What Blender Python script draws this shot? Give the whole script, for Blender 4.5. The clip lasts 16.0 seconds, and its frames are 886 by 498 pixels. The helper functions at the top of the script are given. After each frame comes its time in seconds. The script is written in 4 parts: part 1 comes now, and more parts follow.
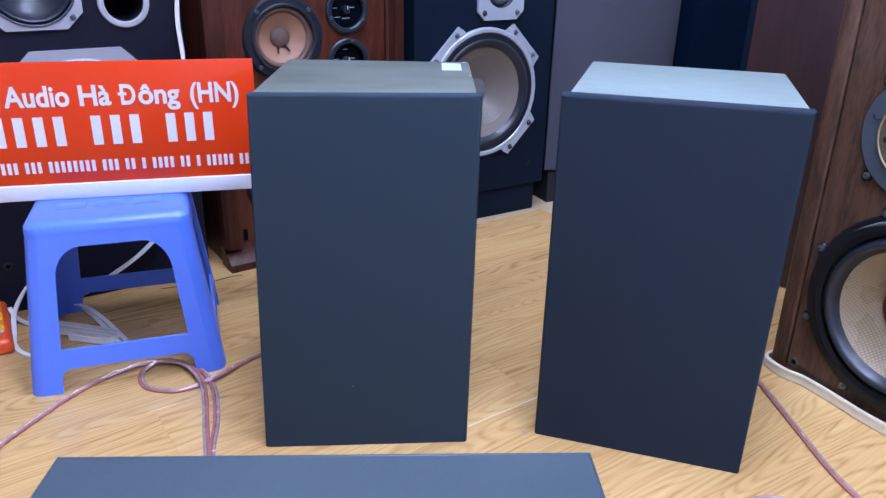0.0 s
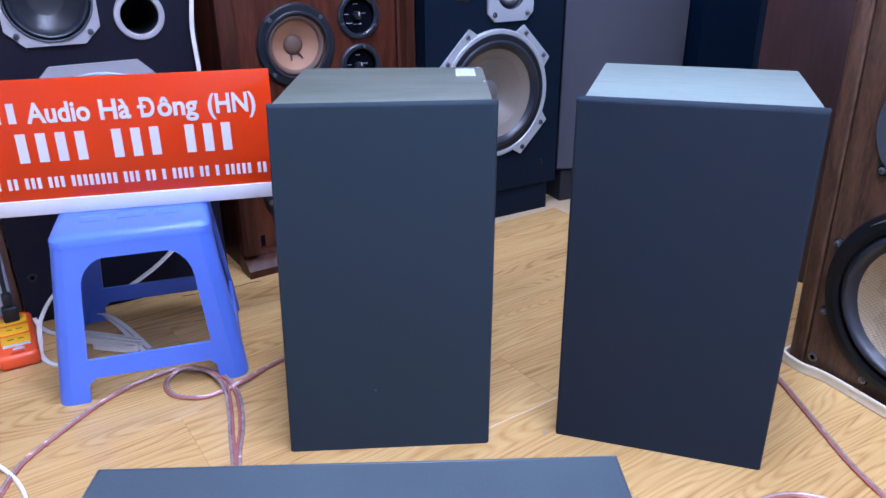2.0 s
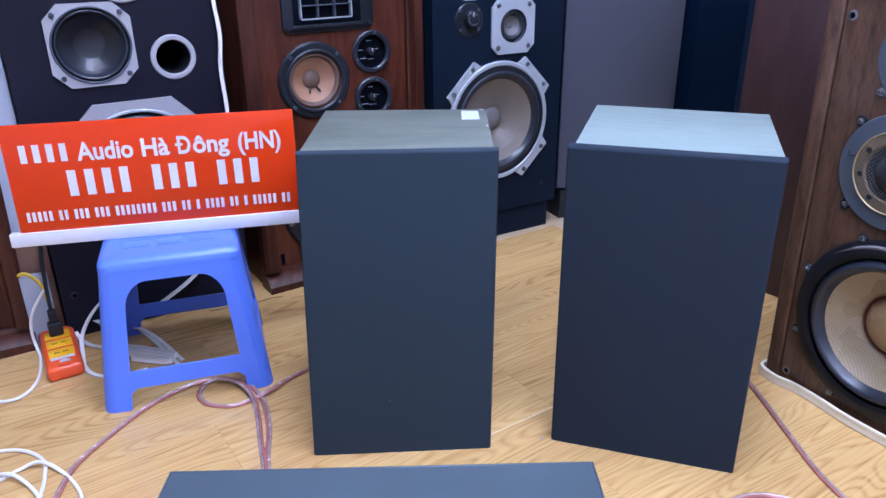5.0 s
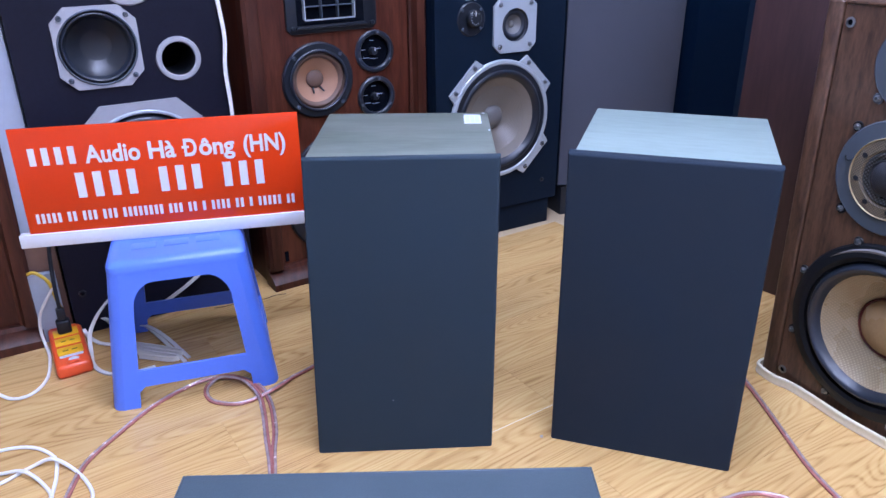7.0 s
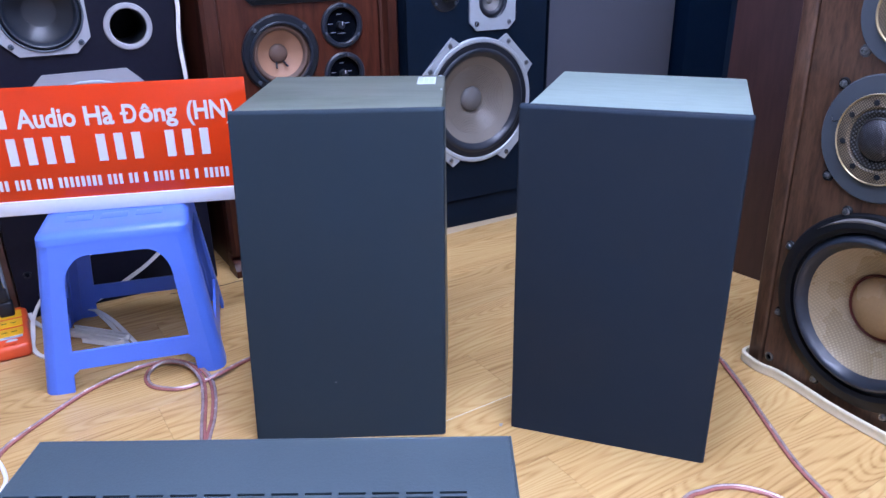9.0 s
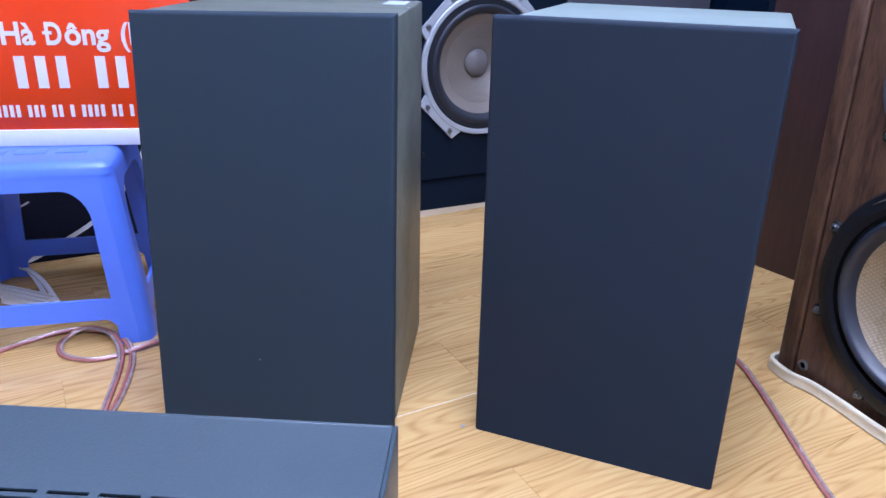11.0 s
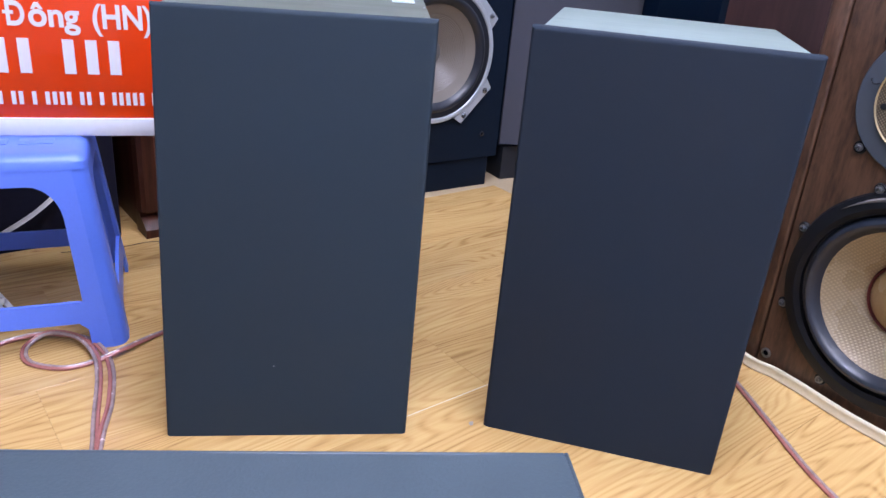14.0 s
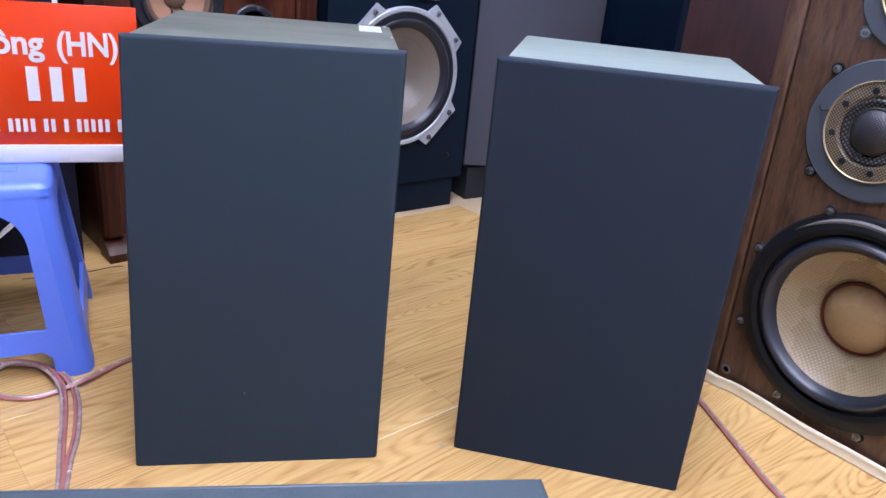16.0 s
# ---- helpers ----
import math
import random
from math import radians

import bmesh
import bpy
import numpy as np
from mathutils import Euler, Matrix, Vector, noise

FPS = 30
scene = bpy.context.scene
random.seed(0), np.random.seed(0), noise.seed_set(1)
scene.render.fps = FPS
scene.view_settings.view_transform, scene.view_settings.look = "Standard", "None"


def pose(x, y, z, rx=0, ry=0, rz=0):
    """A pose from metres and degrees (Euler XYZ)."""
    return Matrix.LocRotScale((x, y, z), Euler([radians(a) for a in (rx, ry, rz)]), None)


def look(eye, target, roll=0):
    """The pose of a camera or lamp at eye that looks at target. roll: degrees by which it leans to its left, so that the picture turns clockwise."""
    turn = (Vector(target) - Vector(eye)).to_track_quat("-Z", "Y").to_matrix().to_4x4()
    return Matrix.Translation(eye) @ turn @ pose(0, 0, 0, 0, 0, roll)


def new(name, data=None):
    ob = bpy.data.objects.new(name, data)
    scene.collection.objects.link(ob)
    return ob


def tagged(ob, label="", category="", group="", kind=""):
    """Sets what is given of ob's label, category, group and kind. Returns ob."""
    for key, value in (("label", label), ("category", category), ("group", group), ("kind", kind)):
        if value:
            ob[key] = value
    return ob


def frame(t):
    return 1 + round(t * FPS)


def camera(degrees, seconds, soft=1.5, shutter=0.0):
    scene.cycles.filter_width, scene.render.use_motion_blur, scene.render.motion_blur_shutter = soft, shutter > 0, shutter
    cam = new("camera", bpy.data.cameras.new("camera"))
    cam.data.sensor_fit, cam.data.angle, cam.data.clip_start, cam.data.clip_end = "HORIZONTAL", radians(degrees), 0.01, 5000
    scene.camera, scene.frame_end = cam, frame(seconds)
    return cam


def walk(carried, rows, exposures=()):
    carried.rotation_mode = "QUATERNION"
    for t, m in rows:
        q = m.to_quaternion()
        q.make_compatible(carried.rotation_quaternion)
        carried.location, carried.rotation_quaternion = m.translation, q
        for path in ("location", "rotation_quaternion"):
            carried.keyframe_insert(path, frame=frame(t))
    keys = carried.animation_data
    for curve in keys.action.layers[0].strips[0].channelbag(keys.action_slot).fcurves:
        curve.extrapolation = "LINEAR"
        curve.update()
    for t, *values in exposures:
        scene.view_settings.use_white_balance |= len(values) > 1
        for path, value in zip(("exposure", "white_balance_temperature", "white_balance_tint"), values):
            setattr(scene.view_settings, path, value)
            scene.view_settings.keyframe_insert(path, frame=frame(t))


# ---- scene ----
cam = camera(61.9, 16.0)
PATH = [
    (0, (0.158, 0.163, 0.761), (0.126, 2.0, -0.03), 1.2),
    (0.5, (0.162, 0.168, 0.75), (0.132, 2.001, -0.05), 0.9),
    (1, (0.156, 0.172, 0.748), (0.119, 2.005, -0.051), 0.6),
    (1.5, (0.147, 0.168, 0.774), (0.097, 2.001, -0.025), 0.1),
    (2, (0.146, 0.155, 0.777), (0.085, 1.987, -0.021), -0.4),
    (2.5, (0.165, 0.149, 0.805), (0.096, 1.98, 0.004), -0.8),
    (3, (0.161, 0.115, 0.839), (0.091, 1.946, 0.037), -1.0),
    (3.5, (0.153, 0.084, 0.853), (0.083, 1.915, 0.051), -0.9),
    (4, (0.154, 0.07, 0.857), (0.086, 1.902, 0.058), -0.7),
    (4.5, (0.149, 0.053, 0.865), (0.075, 1.887, 0.07), -0.6),
    (7, (0.145, 0.031, 0.908), (0.067, 1.851, 0.083), -0.5),
    (7.5, (0.141, 0.038, 0.914), (0.075, 1.851, 0.073), -0.6),
    (8, (0.143, 0.041, 0.909), (0.077, 1.854, 0.068), -0.6),
    (8.5, (0.152, 0.054, 0.893), (0.073, 1.873, 0.065), -0.6),
    (9, (0.254, 0.102, 0.792), (0.134, 1.937, 0.006), -0.8),
    (11.5, (0.349, 0.348, 0.616), (0.131, 2.184, -0.146), 1.4),
    (12, (0.316, 0.384, 0.596), (0.112, 2.21, -0.196), 1.7),
    (12.5, (0.287, 0.346, 0.602), (0.114, 2.166, -0.21), 2.2),
    (13, (0.231, 0.302, 0.616), (0.115, 2.12, -0.211), 2.4),
    (13.5, (0.169, 0.307, 0.645), (0.195, 2.127, -0.183), 3.6),
    (14, (0.162, 0.297, 0.66), (0.278, 2.124, -0.146), 5.1),
    (14.5, (0.154, 0.285, 0.667), (0.307, 2.12, -0.114), 5.6),
    (15, (0.158, 0.282, 0.667), (0.338, 2.12, -0.102), 5.8),
    (15.5, (0.156, 0.285, 0.665), (0.354, 2.123, -0.099), 5.7),
    (16, (0.153, 0.288, 0.677), (0.364, 2.126, -0.082), 5.6),
]
walk(cam, [(t, look(eye, target, roll)) for t, eye, target, roll in PATH],
     exposures=[(0, 0.02, 6500, 10), (9, 0.02, 6500, 10), (11.5, 0.14, 6500, 10), (13.05, 0.14, 6550, 10), (13.6, 0.14, 7700, 10), (16, 0.14, 7850, 10)])

# ---------------------------------------------------------------- light
world = bpy.data.worlds.new("world")
scene.world = world
world.use_nodes = True
world.node_tree.nodes["Background"].inputs[0].default_value = (0.5, 0.65, 0.9, 1)
world.node_tree.nodes["Background"].inputs[1].default_value = 0.1
LAMP = 35.5  # strength of the ceiling panels


# ---------------------------------------------------------------- materials
def mat(name, base, rough=0.5, metal=0.0, vary=0.12, scale=6.0, fine=120.0, bump=0.05, spec=0.5, trans=0.0, coat=0.0, rough_vary=0.1):
    """A procedural material: two scales of colour variation, roughness wear and fine relief."""
    m = bpy.data.materials.new(name)
    m.use_nodes = True
    nt = m.node_tree
    b = nt.nodes["Principled BSDF"]
    tc = nt.nodes.new("ShaderNodeTexCoord")
    info = nt.nodes.new("ShaderNodeObjectInfo")
    add = nt.nodes.new("ShaderNodeVectorMath")
    nt.links.new(tc.outputs["Object"], add.inputs[0])
    nt.links.new(info.outputs["Location"], add.inputs[1])
    n1, n2 = nt.nodes.new("ShaderNodeTexNoise"), nt.nodes.new("ShaderNodeTexNoise")
    n1.inputs["Scale"].default_value, n2.inputs["Scale"].default_value = scale, fine
    n1.inputs["Detail"].default_value = 6
    n2.inputs["Detail"].default_value = 3
    for n in (n1, n2):
        nt.links.new(add.outputs[0], n.inputs["Vector"])
    mix = nt.nodes.new("ShaderNodeMath")
    mix.operation = "ADD"
    half = nt.nodes.new("ShaderNodeMath")
    half.operation, half.inputs[1].default_value = "MULTIPLY", 0.5
    nt.links.new(n2.outputs["Fac"], half.inputs[0])
    nt.links.new(n1.outputs["Fac"], mix.inputs[0])
    nt.links.new(half.outputs[0], mix.inputs[1])
    ramp = nt.nodes.new("ShaderNodeMapRange")
    ramp.inputs["From Min"].default_value, ramp.inputs["From Max"].default_value = 0.45, 1.05
    ramp.inputs["To Min"].default_value, ramp.inputs["To Max"].default_value = 1 - vary, 1 + vary
    nt.links.new(mix.outputs[0], ramp.inputs["Value"])
    col = nt.nodes.new("ShaderNodeMix")
    col.data_type, col.blend_type = "RGBA", "MULTIPLY"
    col.inputs["Factor"].default_value = 1.0
    col.inputs["A"].default_value = (*base, 1)
    nt.links.new(ramp.outputs["Result"], col.inputs["B"])
    nt.links.new(col.outputs["Result"], b.inputs["Base Color"])
    rr = nt.nodes.new("ShaderNodeMapRange")
    rr.inputs["From Min"].default_value, rr.inputs["From Max"].default_value = 0.3, 0.7
    rr.inputs["To Min"].default_value, rr.inputs["To Max"].default_value = max(0.02, rough - rough_vary), min(1, rough + rough_vary)
    nt.links.new(n1.outputs["Fac"], rr.inputs["Value"])
    nt.links.new(rr.outputs["Result"], b.inputs["Roughness"])
    b.inputs["Metallic"].default_value = metal
    b.inputs["Specular IOR Level"].default_value = spec
    b.inputs["Transmission Weight"].default_value = trans
    b.inputs["Coat Weight"].default_value = coat
    if bump:
        bp = nt.nodes.new("ShaderNodeBump")
        bp.inputs["Strength"].default_value, bp.inputs["Distance"].default_value = bump, 0.002
        nt.links.new(n2.outputs["Fac"], bp.inputs["Height"])
        nt.links.new(bp.outputs["Normal"], b.inputs["Normal"])
    return m


def wood(name, dark, mid, light, along=0, rough=0.4, stretch=10.0, size=14.0, rings=0.6, coat=0.0, each=False, spec=0.5, count=14.0, line=0.5, broad=0.9, oval=None):
    """Grained wood: fibres stretched along one local axis, with flame figure and pores."""
    m = bpy.data.materials.new(name)
    m.use_nodes = True
    nt = m.node_tree
    b = nt.nodes["Principled BSDF"]
    tc, mp, info = nt.nodes.new("ShaderNodeTexCoord"), nt.nodes.new("ShaderNodeMapping"), nt.nodes.new("ShaderNodeObjectInfo")
    sc = [1.0, 1.0, 1.0]
    sc[along] = 1.0 / stretch
    mp.inputs["Scale"].default_value = sc
    add = nt.nodes.new("ShaderNodeVectorMath")
    off = nt.nodes.new("ShaderNodeVectorMath")
    off.operation = "SCALE"
    comb = nt.nodes.new("ShaderNodeCombineXYZ")
    for i in range(3):
        nt.links.new(info.outputs["Random"], comb.inputs[i])
    off.inputs["Scale"].default_value = 37.0 if each else 5.0
    nt.links.new(comb.outputs[0], off.inputs[0])
    nt.links.new(tc.outputs["Object"], mp.inputs["Vector"])
    nt.links.new(mp.outputs[0], add.inputs[0])
    nt.links.new(off.outputs[0], add.inputs[1])
    warp = nt.nodes.new("ShaderNodeTexNoise")
    warp.inputs["Scale"].default_value, warp.inputs["Detail"].default_value = size * 0.35, 2
    figure = add
    if oval:  # flame figure less drawn out than the fibres
        mp2, figure = nt.nodes.new("ShaderNodeMapping"), nt.nodes.new("ShaderNodeVectorMath")
        sc2 = [1.0, 1.0, 1.0]
        sc2[along] = 1.0 / oval
        mp2.inputs["Scale"].default_value = sc2
        nt.links.new(tc.outputs["Object"], mp2.inputs["Vector"])
        nt.links.new(mp2.outputs[0], figure.inputs[0])
        nt.links.new(off.outputs[0], figure.inputs[1])
    nt.links.new(figure.outputs[0], warp.inputs["Vector"])
    ring = nt.nodes.new("ShaderNodeMath")
    ring.operation, ring.inputs[1].default_value = "MULTIPLY", count
    nt.links.new(warp.outputs["Fac"], ring.inputs[0])
    fr = nt.nodes.new("ShaderNodeMath")
    fr.operation = "PINGPONG"
    fr.inputs[1].default_value = 0.5
    nt.links.new(ring.outputs[0], fr.inputs[0])
    fib = nt.nodes.new("ShaderNodeTexNoise")
    fib.inputs["Scale"].default_value, fib.inputs["Detail"].default_value, fib.inputs["Roughness"].default_value = size * 9, 5, 0.65
    nt.links.new(add.outputs[0], fib.inputs["Vector"])
    big = nt.nodes.new("ShaderNodeTexNoise")
    big.inputs["Scale"].default_value, big.inputs["Detail"].default_value = size * 0.8, 3
    nt.links.new(add.outputs[0], big.inputs["Vector"])
    a1 = nt.nodes.new("ShaderNodeMath")
    a1.operation, a1.inputs[1].default_value = "MULTIPLY_ADD", rings
    thin = nt.nodes.new("ShaderNodeMapRange")
    thin.interpolation_type = "SMOOTHSTEP"
    thin.inputs["From Min"].default_value, thin.inputs["From Max"].default_value = 0.0, line
    nt.links.new(fr.outputs[0], thin.inputs["Value"])
    nt.links.new(thin.outputs["Result"], a1.inputs[0])
    nt.links.new(fib.outputs["Fac"], a1.inputs[2])
    a2 = nt.nodes.new("ShaderNodeMath")
    a2.operation, a2.inputs[1].default_value = "MULTIPLY_ADD", broad
    nt.links.new(big.outputs["Fac"], a2.inputs[0])
    nt.links.new(a1.outputs[0], a2.inputs[2])
    nrm = nt.nodes.new("ShaderNodeMapRange")
    nrm.inputs["From Min"].default_value, nrm.inputs["From Max"].default_value = 0.28 + 0.45 * broad, 0.62 + rings * (0.45 if line > 0.4 else 0.85) + 0.62 * broad
    nt.links.new(a2.outputs[0], nrm.inputs["Value"])
    ramp = nt.nodes.new("ShaderNodeValToRGB")
    ramp.color_ramp.elements[0].color, ramp.color_ramp.elements[1].color = (*dark, 1), (*light, 1)
    e = ramp.color_ramp.elements.new(0.45)
    e.color = (*mid, 1)
    nt.links.new(nrm.outputs["Result"], ramp.inputs["Fac"])
    tone = nt.nodes.new("ShaderNodeMapRange")
    tone.inputs["To Min"].default_value, tone.inputs["To Max"].default_value = (0.94, 1.06) if each else (1, 1)
    nt.links.new(info.outputs["Random"], tone.inputs["Value"])
    mul = nt.nodes.new("ShaderNodeMix")
    mul.data_type, mul.blend_type = "RGBA", "MULTIPLY"
    mul.inputs["Factor"].default_value = 1.0
    nt.links.new(ramp.outputs["Color"], mul.inputs["A"])
    nt.links.new(tone.outputs["Result"], mul.inputs["B"])
    nt.links.new(mul.outputs["Result"], b.inputs["Base Color"])
    rr = nt.nodes.new("ShaderNodeMapRange")
    rr.inputs["To Min"].default_value, rr.inputs["To Max"].default_value = rough + 0.08, rough - 0.08
    nt.links.new(big.outputs["Fac"], rr.inputs["Value"])
    nt.links.new(rr.outputs["Result"], b.inputs["Roughness"])
    b.inputs["Coat Weight"].default_value = coat
    b.inputs["Specular IOR Level"].default_value = spec
    b.inputs["Coat Roughness"].default_value = 0.25
    bp = nt.nodes.new("ShaderNodeBump")
    bp.inputs["Strength"].default_value, bp.inputs["Distance"].default_value = 0.06, 0.002
    nt.links.new(fib.outputs["Fac"], bp.inputs["Height"])
    nt.links.new(bp.outputs["Normal"], b.inputs["Normal"])
    return m


def glow(name, colour, strength):
    m = bpy.data.materials.new(name)
    m.use_nodes = True
    nt = m.node_tree
    nt.nodes.remove(nt.nodes["Principled BSDF"])
    e = nt.nodes.new("ShaderNodeEmission")
    e.inputs[0].default_value, e.inputs[1].default_value = (*colour, 1), strength
    nt.links.new(e.outputs[0], nt.nodes["Material Output"].inputs[0])
    return m


FLOOR = wood("oak_laminate", (0.30, 0.158, 0.06), (0.505, 0.3, 0.113), (0.605, 0.4, 0.172), along=0, rough=0.2, stretch=26, size=15, rings=0.27, count=60.0, line=0.36, broad=0.75, oval=6.5, each=True)
TAN_BOARD = mat("brown_hardboard", (0.16, 0.085, 0.06), 0.55, vary=0.15, scale=8, bump=0.08)
TILE = mat("cream_floor_tile", (0.44, 0.335, 0.21), 0.4, vary=0.08, scale=5, bump=0.02)
WALL = mat("white_wall_paint", (0.72, 0.75, 0.8), 0.75, vary=0.05, scale=2, bump=0.12)
# wall white darkened and blued: the shade between the left speakers as colour
PIER = mat("white_paint_in_shade", (0.36, 0.41, 0.5), 0.7, vary=0.08, scale=5, bump=0.1)
CEIL = mat("white_ceiling_paint", (0.8, 0.8, 0.8), 0.85, vary=0.03, scale=2, bump=0.05)
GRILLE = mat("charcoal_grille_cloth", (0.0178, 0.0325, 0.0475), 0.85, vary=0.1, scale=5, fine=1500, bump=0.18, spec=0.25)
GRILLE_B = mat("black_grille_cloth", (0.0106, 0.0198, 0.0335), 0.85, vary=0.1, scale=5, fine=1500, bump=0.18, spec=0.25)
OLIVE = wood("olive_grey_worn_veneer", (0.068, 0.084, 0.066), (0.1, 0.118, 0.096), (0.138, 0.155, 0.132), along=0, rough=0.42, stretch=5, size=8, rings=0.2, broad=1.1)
# the worn veneer lightened: a reflected sheen put into the base colour
PALE = wood("worn_veneer_with_pale_sheen", (0.155, 0.205, 0.19), (0.18, 0.235, 0.215), (0.205, 0.262, 0.242), along=0, rough=0.5, stretch=4, size=7, rings=0.06, broad=0.6)
SATIN = mat("black_satin_paint", (0.0032, 0.009, 0.0195), 0.55, vary=0.15, scale=4, bump=0.06, spec=0.1)
PURPLE = mat("black_vinyl_veneer", (0.0075, 0.008, 0.0165), 0.5, vary=0.25, scale=4, bump=0.08, spec=0.15)
BLACK = mat("black_plastic", (0.012, 0.015, 0.021), 0.4, vary=0.1, bump=0.04, spec=0.3)
RUBBER = mat("black_rubber_surround", (0.012, 0.017, 0.027), 0.4, vary=0.12, bump=0.05, spec=0.5)
CAST = mat("black_cast_frame", (0.0055, 0.0065, 0.009), 0.5, vary=0.15, bump=0.08, spec=0.22)
# near-black standing in for the shade inside holes, recesses and the amplifier
DARK = mat("dark_recess_shade", (0.002, 0.003, 0.006), 0.9, bump=0, spec=0.05)
SILVER = mat("cast_silver_aluminium", (0.39, 0.435, 0.475), 0.4, metal=0.25, vary=0.06, bump=0.04)
WHITE_FRAME = mat("pale_grey_plastic_frame", (0.32, 0.325, 0.345), 0.45, vary=0.06, bump=0.03)
STEEL = mat("steel_screw", (0.27, 0.28, 0.3), 0.3, metal=0.9, vary=0.1, bump=0.02)
CONE_GREY = mat("grey_paper_cone", (0.165, 0.145, 0.122), 0.45, vary=0.1, scale=9, fine=300, bump=0.15)
CONE_TAN = mat("tan_paper_cone", (0.32, 0.165, 0.098), 0.6, vary=0.1, scale=9, fine=300, bump=0.15)
CONE_BROWN = mat("brown_dust_cap", (0.115, 0.068, 0.05), 0.6, vary=0.1, scale=9, fine=300, bump=0.15)
CONE_BLACK = mat("black_paper_cone", (0.010, 0.013, 0.019), 0.36, vary=0.15, scale=9, fine=300, bump=0.1)
CAP_GREY = mat("grey_dust_cap", (0.125, 0.122, 0.12), 0.5, vary=0.1, scale=9, fine=300, bump=0.1)
WEAVE = mat("woven_tan_cone", (0.33, 0.255, 0.155), 0.3, vary=0.16, scale=8, fine=420, bump=0.6)
CAP_TAN = mat("tan_dust_cap", (0.33, 0.22, 0.115), 0.24, vary=0.14, scale=10, fine=200, bump=0.1)
MAROON = mat("maroon_rubber_ring", (0.12, 0.02, 0.02), 0.5, vary=0.1)
PLATE = mat("grey_painted_plate", (0.055, 0.07, 0.092), 0.45, vary=0.06, bump=0.05)
GOLD = mat("gold_ring", (0.42, 0.34, 0.2), 0.4, metal=0.6, vary=0.1)
MESH = mat("bronze_wire_mesh", (0.25, 0.2, 0.14), 0.5, metal=0.1, vary=0.2, scale=40, fine=700, bump=0.8)
LACE = mat("silvery_dark_lace", (0.11, 0.115, 0.125), 0.4, metal=0.3, vary=0.3, scale=60, fine=500, bump=0.6)
DOME = mat("dark_mesh_dome", (0.05, 0.053, 0.068), 0.42, metal=0.2, vary=0.3, scale=40, fine=700, bump=0.8)
ROSEWOOD = wood("red_brown_rosewood", (0.024, 0.005, 0.003), (0.052, 0.0125, 0.007), (0.09, 0.026, 0.014), along=2, spec=0.3, rough=0.36, stretch=9, size=16, rings=0.2)
TRIMWOOD = wood("brown_hardwood_trim", (0.02, 0.0045, 0.0027), (0.041, 0.011, 0.006), (0.068, 0.02, 0.011), along=2, spec=0.3, rough=0.42, stretch=12, size=18, rings=0.3)
WALNUT = wood("dark_walnut_veneer", (0.026, 0.0118, 0.008), (0.057, 0.0272, 0.0168), (0.108, 0.055, 0.033), along=2, rough=0.38, stretch=5, size=22, rings=0.15, broad=0.6)
MAHOGANY = wood("dull_mahogany_veneer", (0.02, 0.008, 0.0085), (0.032, 0.013, 0.0138), (0.047, 0.02, 0.0205), along=2, rough=0.5, stretch=8, size=9, rings=0.2)
MAUVE = mat("mauve_grey_grille_cloth", (0.054, 0.059, 0.078), 0.8, vary=0.08, scale=3, fine=900, bump=0.4, spec=0.3)
NAVY = mat("navy_black_grille_cloth", (0.0006, 0.0068, 0.0198), 0.85, vary=0.1, scale=3, fine=900, bump=0.3, spec=0.05)
BLUE = mat("blue_stool_plastic", (0.085, 0.19, 0.72), 0.36, vary=0.05, scale=5, fine=200, bump=0.05)
RED = mat("glossy_red_sign_film", (0.66, 0.045, 0.008), 0.16, spec=0.28, vary=0.04, scale=5, bump=0.0, rough_vary=0.03)
WHITE = mat("white_lettering", (0.64, 0.64, 0.67), 0.35, vary=0.02, bump=0)
RAIL = mat("white_plastic_rail", (0.62, 0.64, 0.68), 0.4, vary=0.05, bump=0.02)
ORANGE = mat("orange_red_plastic", (0.78, 0.09, 0.025), 0.3, vary=0.05, bump=0.03)
YELLOW = mat("yellow_plastic", (0.85, 0.45, 0.02), 0.35, vary=0.08, bump=0.02)
CORD = mat("white_cable_sheath", (0.72, 0.71, 0.68), 0.42, vary=0.07, scale=12, bump=0.04)
CREAM = mat("cream_cable_sheath", (0.67, 0.61, 0.46), 0.45, vary=0.1, scale=12, bump=0.05)
CLEAR = mat("pinkish_clear_cable_sheath", (0.36, 0.135, 0.115), 0.16, vary=0.25, scale=30, fine=260, bump=0.25)
COPPER = mat("silvery_stranded_cable", (0.47, 0.35, 0.33), 0.2, metal=0.35, vary=0.35, scale=60, fine=420, bump=0.4)
YCORD = mat("yellow_cable_sheath", (0.62, 0.42, 0.04), 0.45, vary=0.08, bump=0.03)
AMP = mat("charcoal_painted_steel", (0.033, 0.055, 0.07), 0.38, vary=0.16, scale=11, fine=500, bump=0.12, rough_vary=0.07)
LABEL = mat("white_paper_label", (0.5, 0.56, 0.62), 0.5, vary=0.03, bump=0.02)
PRINT = mat("pale_blue_print", (0.42, 0.5, 0.62), 0.6, vary=0.05, bump=0)
LIT = glow("led_diffuser", (0.845, 0.972, 1.52), LAMP)


